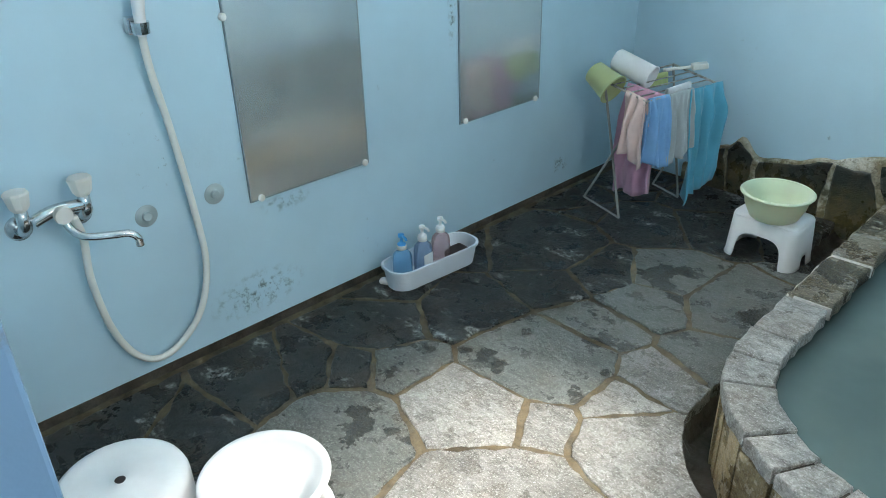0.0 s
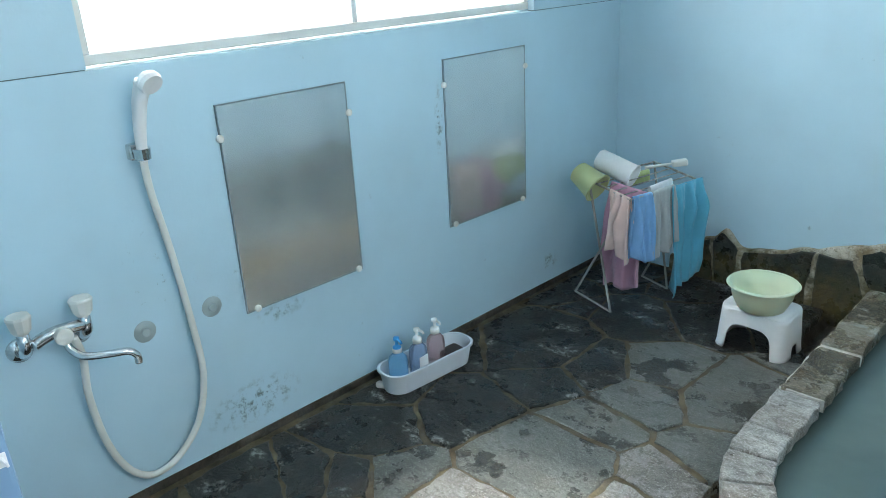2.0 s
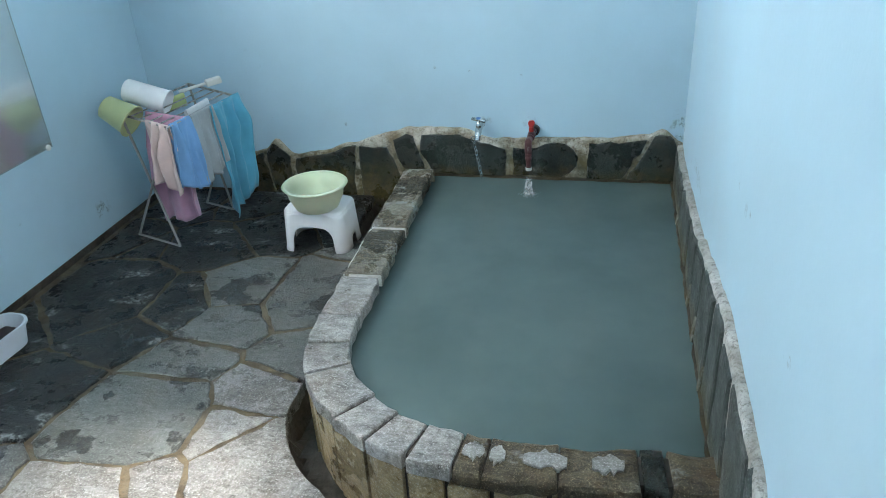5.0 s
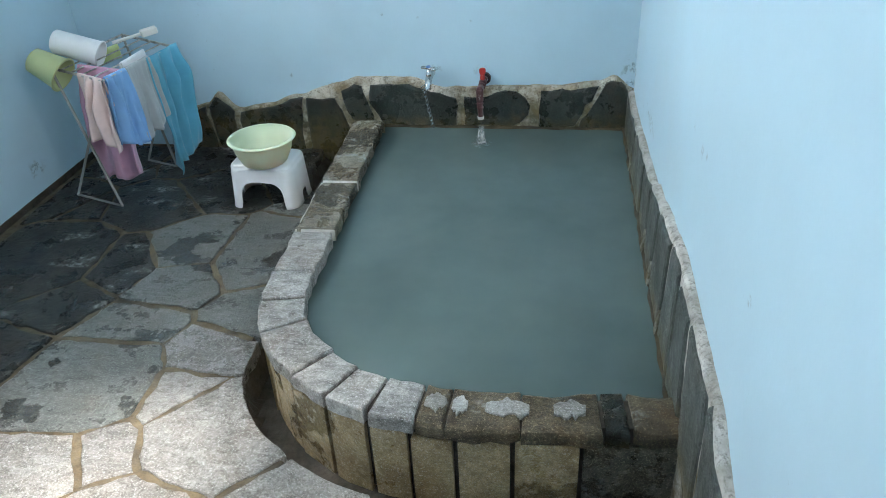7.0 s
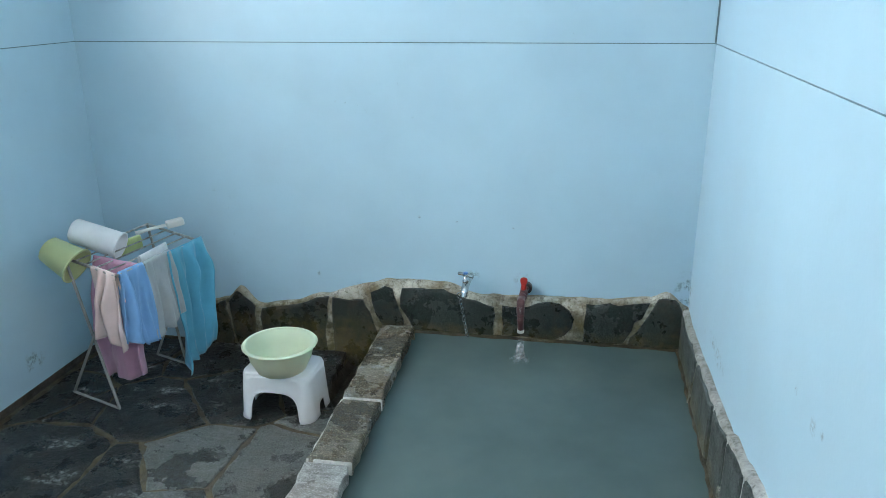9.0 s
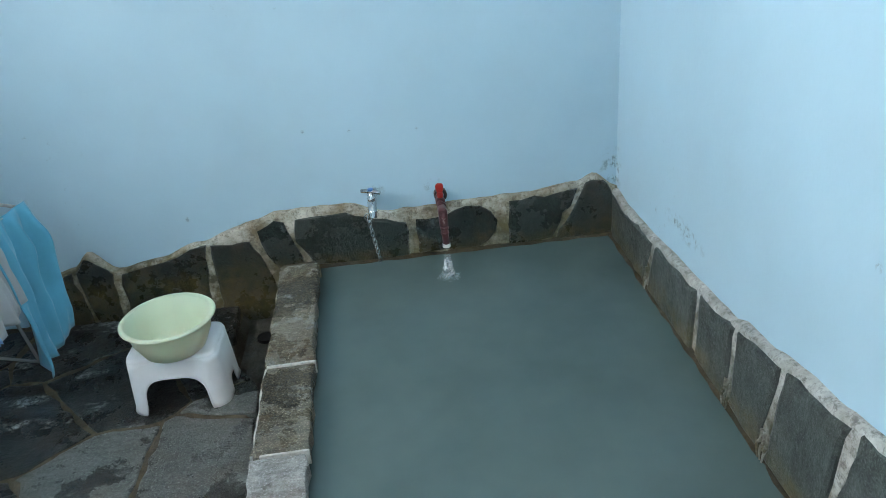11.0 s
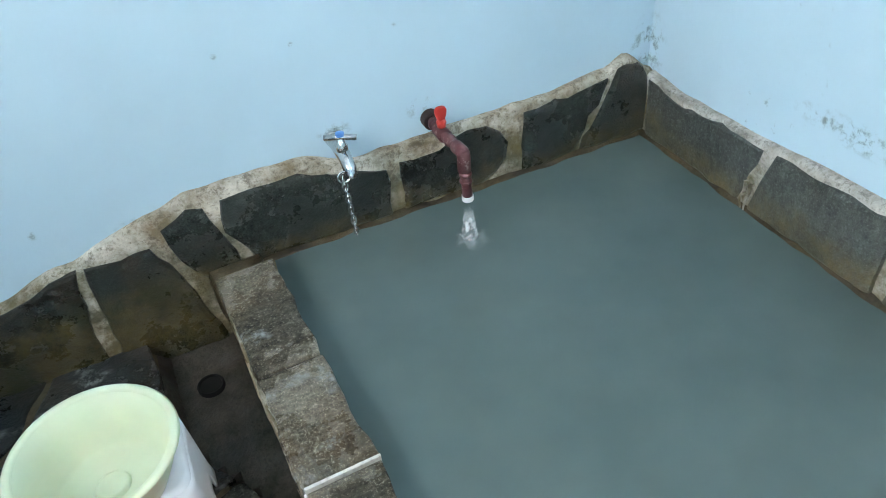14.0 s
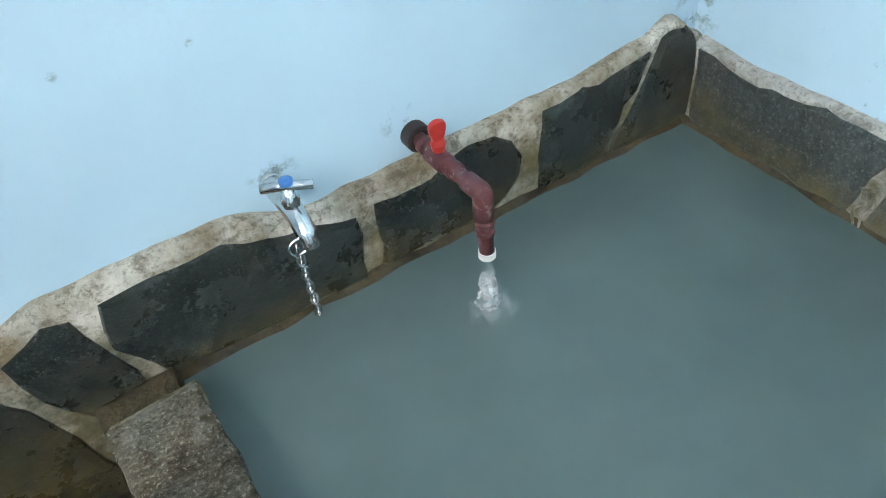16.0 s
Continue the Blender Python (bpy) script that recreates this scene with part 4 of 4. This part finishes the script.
hanging("bath_towel", "teal blue long towel hanging to the floor side", "towel", TEAL, on(B, C, 0.6), on(B, C, 1.06), 0.47, 0.22, 4, 0.036, 5, -0.1, 0.1)
hanging("small_cloth", "white cloth draped across the top wires", "cloth", WHITECLOTH, on(B, C, 0.36) + Vector((-0.03, 0, 0.012)), on(B, C, 0.75) + Vector((-0.05, 0, 0.012)), 0.09, 0.13, 2, 0.01, 6)
hanging("small_cloth", "lime green cloth draped across the top wires", "cloth", LIMECLOTH, on(A, D, 0.35) + Vector((0.09, 0, 0.005)), on(A, D, 0.6) + Vector((0.1, 0, 0.005)), 0.06, 0.05, 2, 0.006, 7)


def aim(place, way):
    return Matrix.Translation(place) @ Vector(way).to_track_quat("Z", "X").to_matrix().to_4x4()


hand_bowl = thing("plastic_bucket", "olive green plastic bucket tipped over the rack corner", "bucket", aim((0.218, 3.43, 0.578), (0.8, -0.05, -0.42)))
part("shell", lathe([(0, -0.07), (0.045, -0.07), (0.056, -0.062), (0.074, 0.07), (0.08, 0.073), (0.08, 0.079), (0.071, 0.079), (0.053, -0.055), (0, -0.06)], 32), LIME, hand_bowl, smooth=True)
pail = thing("plastic_bucket", "white plastic bucket lying across the rack top", "bucket", aim((0.3, 3.53, 0.622), (0.86, 0.1, -0.3)))
part("shell", lathe([(0, -0.09), (0.04, -0.09), (0.047, -0.083), (0.05, 0.085), (0.053, 0.088), (0.053, 0.094), (0.047, 0.094), (0.043, -0.078), (0, -0.082)], 32), WHITE, pail, smooth=True)
hand_bowl.scale = (0.88, 0.88, 0.88)
ladle = thing("wooden_brush", "pale brush lying across the rack wires", "brush", aim((0.4, 3.78, 0.592), (0.75, 0.6, 0.12)))
part("handle", tube([(0, 0, -0.09), (0, 0, 0.03)], 0.007, 8), OFFWHITE, ladle)
part("brush_head", box(-0.014, -0.02, 0.03, 0.014, 0.02, 0.1, 0.006), OFFWHITE, ladle)

# ---- taps over the bath ----
tap = thing("wall_tap", "small chrome wall tap with blue dot and chain", "tap")
TX, TZ = 1.627, 0.37
TY = L - 0.03
part("wall_rose", lathe([(0.018, 0), (0.017, 0.006), (0.012, 0.01)], 20, Matrix.Translation((TX, L - 0.001, TZ - 0.005)) @ pose(0, 0, 0, 90, 0, 0)), CHROME, tap, smooth=True)
part("body", tube(spline([(TX, L - 0.003, TZ - 0.005), (TX, TY - 0.03, TZ - 0.004), (TX, TY - 0.06, TZ - 0.012), (TX, TY - 0.08, TZ - 0.026), (TX, TY - 0.086, TZ - 0.042)], 6), [0.016] * 10 + [0.015] * 9 + [0.0135] * 6, 14), CHROME, tap, smooth=True)
part("stem", lathe([(0.012, 0), (0.014, 0.01), (0.01, 0.016), (0.009, 0.03), (0, 0.03)], 14, Matrix.Translation((TX, TY - 0.045, TZ + 0.004))), CHROME, tap, smooth=True)
part("cross_handle", tube([(TX - 0.031, TY - 0.028, TZ + 0.036), (TX, TY - 0.045, TZ + 0.038), (TX + 0.031, TY - 0.062, TZ + 0.036)], 0.007, 10), CHROME, tap, smooth=True)
part("blue_dot", lathe([(0.01, 0), (0.01, 0.006), (0, 0.008)], 14, Matrix.Translation((TX, TY - 0.046, TZ + 0.042))), BLUEDOT, tap, "blue cold water dot")
chain = thing("plug_chain", "steel plug chain hanging from the tap into water", "chain")
for i in range(11):
    a = Vector((TX - 0.018, TY - 0.078, TZ - 0.05)).lerp(Vector((1.632, 3.952, WATER - 0.005)), i / 10)
    ring = [a + (Vector((0.0058 * math.cos(v), 0, 0.0135 * math.sin(v))) if i % 2 else Vector((0.003 * math.cos(v), 0.005 * math.cos(v), 0.0135 * math.sin(v)))) for v in (math.tau * q / 14 for q in range(14))]
    part("link", tube(ring, 0.0017, 6, True), CHROME, chain)
part("hook_ring", tube([Vector((TX - 0.016 + 0.014 * math.cos(math.tau * q / 18), TY - 0.08, TZ - 0.04 + 0.014 * math.sin(math.tau * q / 18))) for q in range(18)], 0.0022, 6, True), CHROME, chain)

pipe = thing("filler_pipe", "maroon plastic filler pipe with a red lever", "pipe")
PX, PZ = 1.848, 0.347
SX = PX + 0.018
part("wall_socket", lathe([(0.023, 0.0), (0.023, 0.022), (0.018, 0.024), (0.012, 0.022)], 20, Matrix.Translation((SX, L - 0.001, PZ - 0.004)) @ pose(0, 0, 0, 90, 0, 0)), DARK, pipe, "dark collar")
part("arm", tube([(SX, L - 0.002, PZ - 0.004), (PX + 0.01, L - 0.1, PZ + 0.002), (PX + 0.01, L - 0.182, PZ + 0.007)], 0.0118, 16), PIPE, pipe, smooth=True)
for d in (0.045, 0.07, 0.125):
    part("joint_ring", lathe([(0.0118, -0.007), (0.0148, -0.006), (0.0148, 0.006), (0.0118, 0.007)], 16, Matrix.Translation((PX + 0.013, L - d, PZ)) @ pose(0, 0, 0, 90, 0, 0)), PIPE, pipe, smooth=True)
part("valve_body", lathe([(0.0125, -0.024), (0.0165, -0.02), (0.0165, 0.02), (0.0125, 0.024)], 16, Matrix.Translation((PX + 0.012, L - 0.085, PZ - 0.001)) @ pose(0, 0, 0, 90, 0, 0)), PIPE, pipe, smooth=True)
part("elbow", join(lathe([(0.0118, 0), (0.0152, 0.001), (0.0152, 0.034), (0.0132, 0.043), (0.007, 0.046), (0, 0.046)], 18, aim((PX + 0.01, L - 0.16, PZ + 0.006), (0, -1, 0.05))),
                   lathe([(0.0118, 0), (0.0152, 0.001), (0.0152, 0.04), (0.0132, 0.05), (0.007, 0.053), (0, 0.053)], 18, aim((PX + 0.01, L - 0.197, PZ - 0.038), (0, 0, 1)))), PIPE, pipe, smooth=True)
part("drop_pipe", tube([(PX + 0.01, L - 0.199, PZ - 0.034), (PX + 0.013, L - 0.199, PZ - 0.104)], 0.0118, 16), PIPE, pipe, smooth=True)
for d in (0.046, 0.064):
    part("collar", lathe([(0.0118, -0.004), (0.0145, -0.003), (0.0145, 0.003), (0.0118, 0.004)], 16, Matrix.Translation((PX + 0.011, L - 0.199, PZ - d))), PIPE, pipe, smooth=True)
part("nozzle", lathe([(0.009, 0), (0.0135, 0.0), (0.0135, 0.012), (0.009, 0.012)], 16, Matrix.Translation((PX + 0.013, L - 0.199, PZ - 0.116))), OFFWHITE, pipe, "white nozzle")
part("lever", join(lathe([(0.01, 0), (0.012, 0.012), (0.009, 0.02), (0, 0.022)], 12, Matrix.Translation((PX + 0.012, L - 0.085, PZ + 0.016))),
                   loft([[(PX + 0.012 + x, L - 0.085 + y, PZ + z) for x, y in rounded(w * 0.8, 0.011, 0.004, 3)] for w, z in ((0.018, 0.028), (0.024, 0.036), (0.034, 0.048), (0.036, 0.058), (0.028, 0.064), (0.014, 0.066))])), RED, pipe, "red lever")
stream = thing("water_stream", "white stream of hot water splashing into the bath", "water")
part("jet", tube([(PX + 0.013, L - 0.197, PZ - 0.12), (PX + 0.013, L - 0.198, PZ - 0.165), (PX + 0.013, L - 0.199, WATER - 0.01)], [0.009, 0.013, 0.022], 14), SPLASH, stream, smooth=True)
bm = bmesh.new()
rows = []
for j in range(13):
    row = []
    for i in range(40):
        a, r = math.tau * i / 40, 0.062 * j / 12
        x, y = r * math.cos(a), r * math.sin(a)
        lift = max(0, 1 - r / 0.062) * (0.008 + 0.014 * noise.noise(Vector((x * 60, y * 60, 4)))) + 0.005 * noise.noise(Vector((x * 110, y * 110, 7)))
        row.append(bm.verts.new((PX + 0.018 + x * (1 + 0.4 * noise.noise(Vector((x * 30, y * 30, 1)))), L - 0.204 + y, WATER - 0.003 + lift)))
    rows.append(row)
for a, b in zip(rows, rows[1:]):
    for i in range(40):
        bm.faces.new((a[i], a[(i + 1) % 40], b[(i + 1) % 40], b[i]))
for i in range(26):
    a, r = random.uniform(0, math.tau), random.uniform(0.02, 0.07)
    bmesh.ops.create_icosphere(bm, subdivisions=1, radius=random.uniform(0.001, 0.0028), matrix=Matrix.Translation((PX + 0.018 + r * math.cos(a), L - 0.204 + r * math.sin(a), WATER + random.uniform(0.0, 0.035))))
tagged(part("foam", bm, SPLASH, stream, "splashing foam", True), kind="stuff")

# ---- drain at the gutter's end ----
drain = thing("drain_hole", "dark round drain hole at the end of the gutter", "drain")
part("pipe_mouth", lathe([(0.031, -0.02), (0.031, 0.004), (0.029, 0.006), (0.026, 0.005), (0.025, 0.0012), (0, 0.0012)], 20, Matrix.Translation((1.2, 3.825, -0.058))), HOLE, drain)

# ---- floor stones, piece by piece ----
# heart of each stone and the room that it takes from its neighbours
NEAR = [(0.817, 2.335, 0.02), (0.815, 2.635, -0.003), (0.847, 2.909, 0.027), (0.626, 2.98, 0.038), (0.804, 3.092, 0.044), (1.084, 3.079, 0.041), (1.223, 2.726, -0.001), (1.158, 2.511, -0.011), (1.142, 2.335, -0.018), (1.299, 2.207, 0.001), (0.839, 1.995, -0.003),
        (0.966, 2.07, -0.021), (0.411, 2.397, -0.002), (0.52, 2.773, 0.014), (0.557, 3.366, 0.031), (0.767, 3.544, 0.029), (0.325, 2.971, 0.061), (0.295, 1.745, -0.049), (0.408, 1.871, -0.052), (0.536, 2.005, -0.042), (1.146, 1.728, 0.035), (0.67, 1.62, -0.004)]
FAR = [(0.075, 1.18, 0.045), (0.227, 1.297, 0.013), (0.199, 1.53, -0.016), (0.246, 2.143, -0.017), (0.133, 2.996, -0.018), (0.098, 3.415, -0.015), (0.313, 3.306, -0.015), (0.95, 3.65, 0), (0.285, 3.676, -0.044), (0.6, 3.8, 0), (0.15, 3.85, 0), (1.134, 3.297, -0.029), (1.95, 1.95, 0),
       (2.3, 1.92, 0), (1.622, 1.897, 0), (1.7, 1.5, 0), (2.1, 1.65, 0), (2.0, 1.3, 0), (2.3, 1.2, 0), (1.5, 1.1, 0), (1.3, 1.4, 0), (0.4, 1.05, 0), (0.7, 1.25, 0), (0.95, 1.2, 0), (0.111, 2.309, -0.013), (0.099, 2.75, 0)]
SEEDS, ROOM = [q[:2] for q in NEAR + FAR], [q[2] for q in NEAR + FAR]


def clip(poly, mid, normal):
    out = []
    for i in range(len(poly)):
        a, b = poly[i], poly[(i + 1) % len(poly)]
        da, db = (a - mid).dot(normal), (b - mid).dot(normal)
        if da <= 0:
            out.append(a)
        if da * db < 0:
            out.append(a.lerp(b, da / (da - db)))
    return out


def rough_edge(q):
    """The place on the gutter's edge nearest to q."""
    for _ in range(3):
        d, n = outside(q)
        q = q + Vector(n) * FLIP * (gutter(q.y) - FLIP * d)
    return q + Vector((noise.noise(Vector((q.x * 25, q.y * 25, 5))), noise.noise(Vector((q.x * 25, q.y * 25, 8))))) * 0.006


for i, (sx, sy) in enumerate(SEEDS):
    p = Vector((sx, sy))
    poly = [Vector(q) for q in ((0.035, F + 0.01), (W - 0.02, F + 0.01), (W - 0.02, L - 0.03), (0.035, L - 0.03))]
    for j, other in enumerate(SEEDS):
        if i != j:
            q = Vector(other)
            n = (q - p).normalized()
            d = (q - p).length
            poly = clip(poly, p + n * ((d * d + ROOM[i] - ROOM[j]) / (2 * d) - random.uniform(0.004, 0.012)), n)
            if len(poly) < 3:
                break
    if len(poly) < 3:
        continue
    rough = ragged(poly, 0.025, 0.013, i * 1.7)
    clear = [FLIP * outside(q)[0] - gutter(q.y) for q in rough]
    if max(clear) < 0.02:
        continue
    first = next(q for q in range(len(rough)) if clear[q] >= 0 and clear[q - 1] < 0) if min(clear) < 0 else 0
    rough, clear = rough[first:] + rough[:first], clear[first:] + clear[:first]
    ring, q = [], 0
    while q < len(rough):
        if clear[q] >= 0:
            ring.append(rough[q])
            q += 1
            continue
        while q < len(rough) and clear[q] < 0:
            q += 1
        # follow the gutter's edge to where the stone leaves it again
        a, b = rough_edge(ring[-1]), rough_edge(rough[q % len(rough)])
        m = max(1, round((b - a).length / 0.03))
        ring += [rough_edge(a.lerp(b, v / m)) for v in range(m + 1)]
    ring = [p for p, o in zip(ring, ring[1:] + ring[:1]) if (p - o).length > 0.006]
    area = abs(sum(a.x * b.y - b.x * a.y for a, b in zip(ring, ring[1:] + ring[:1]))) / 2
    if area < 0.004:
        continue
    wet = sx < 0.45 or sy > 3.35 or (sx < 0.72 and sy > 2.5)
    # front stones outside this test get the slate with sunlight in its colour
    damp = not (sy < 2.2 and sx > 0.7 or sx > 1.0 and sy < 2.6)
    part("paving_stone", slab(ring, -0.1, random.uniform(-0.001, 0.004), 0.005), WET if wet else MID if damp else DRY_SUNLIT, floor)
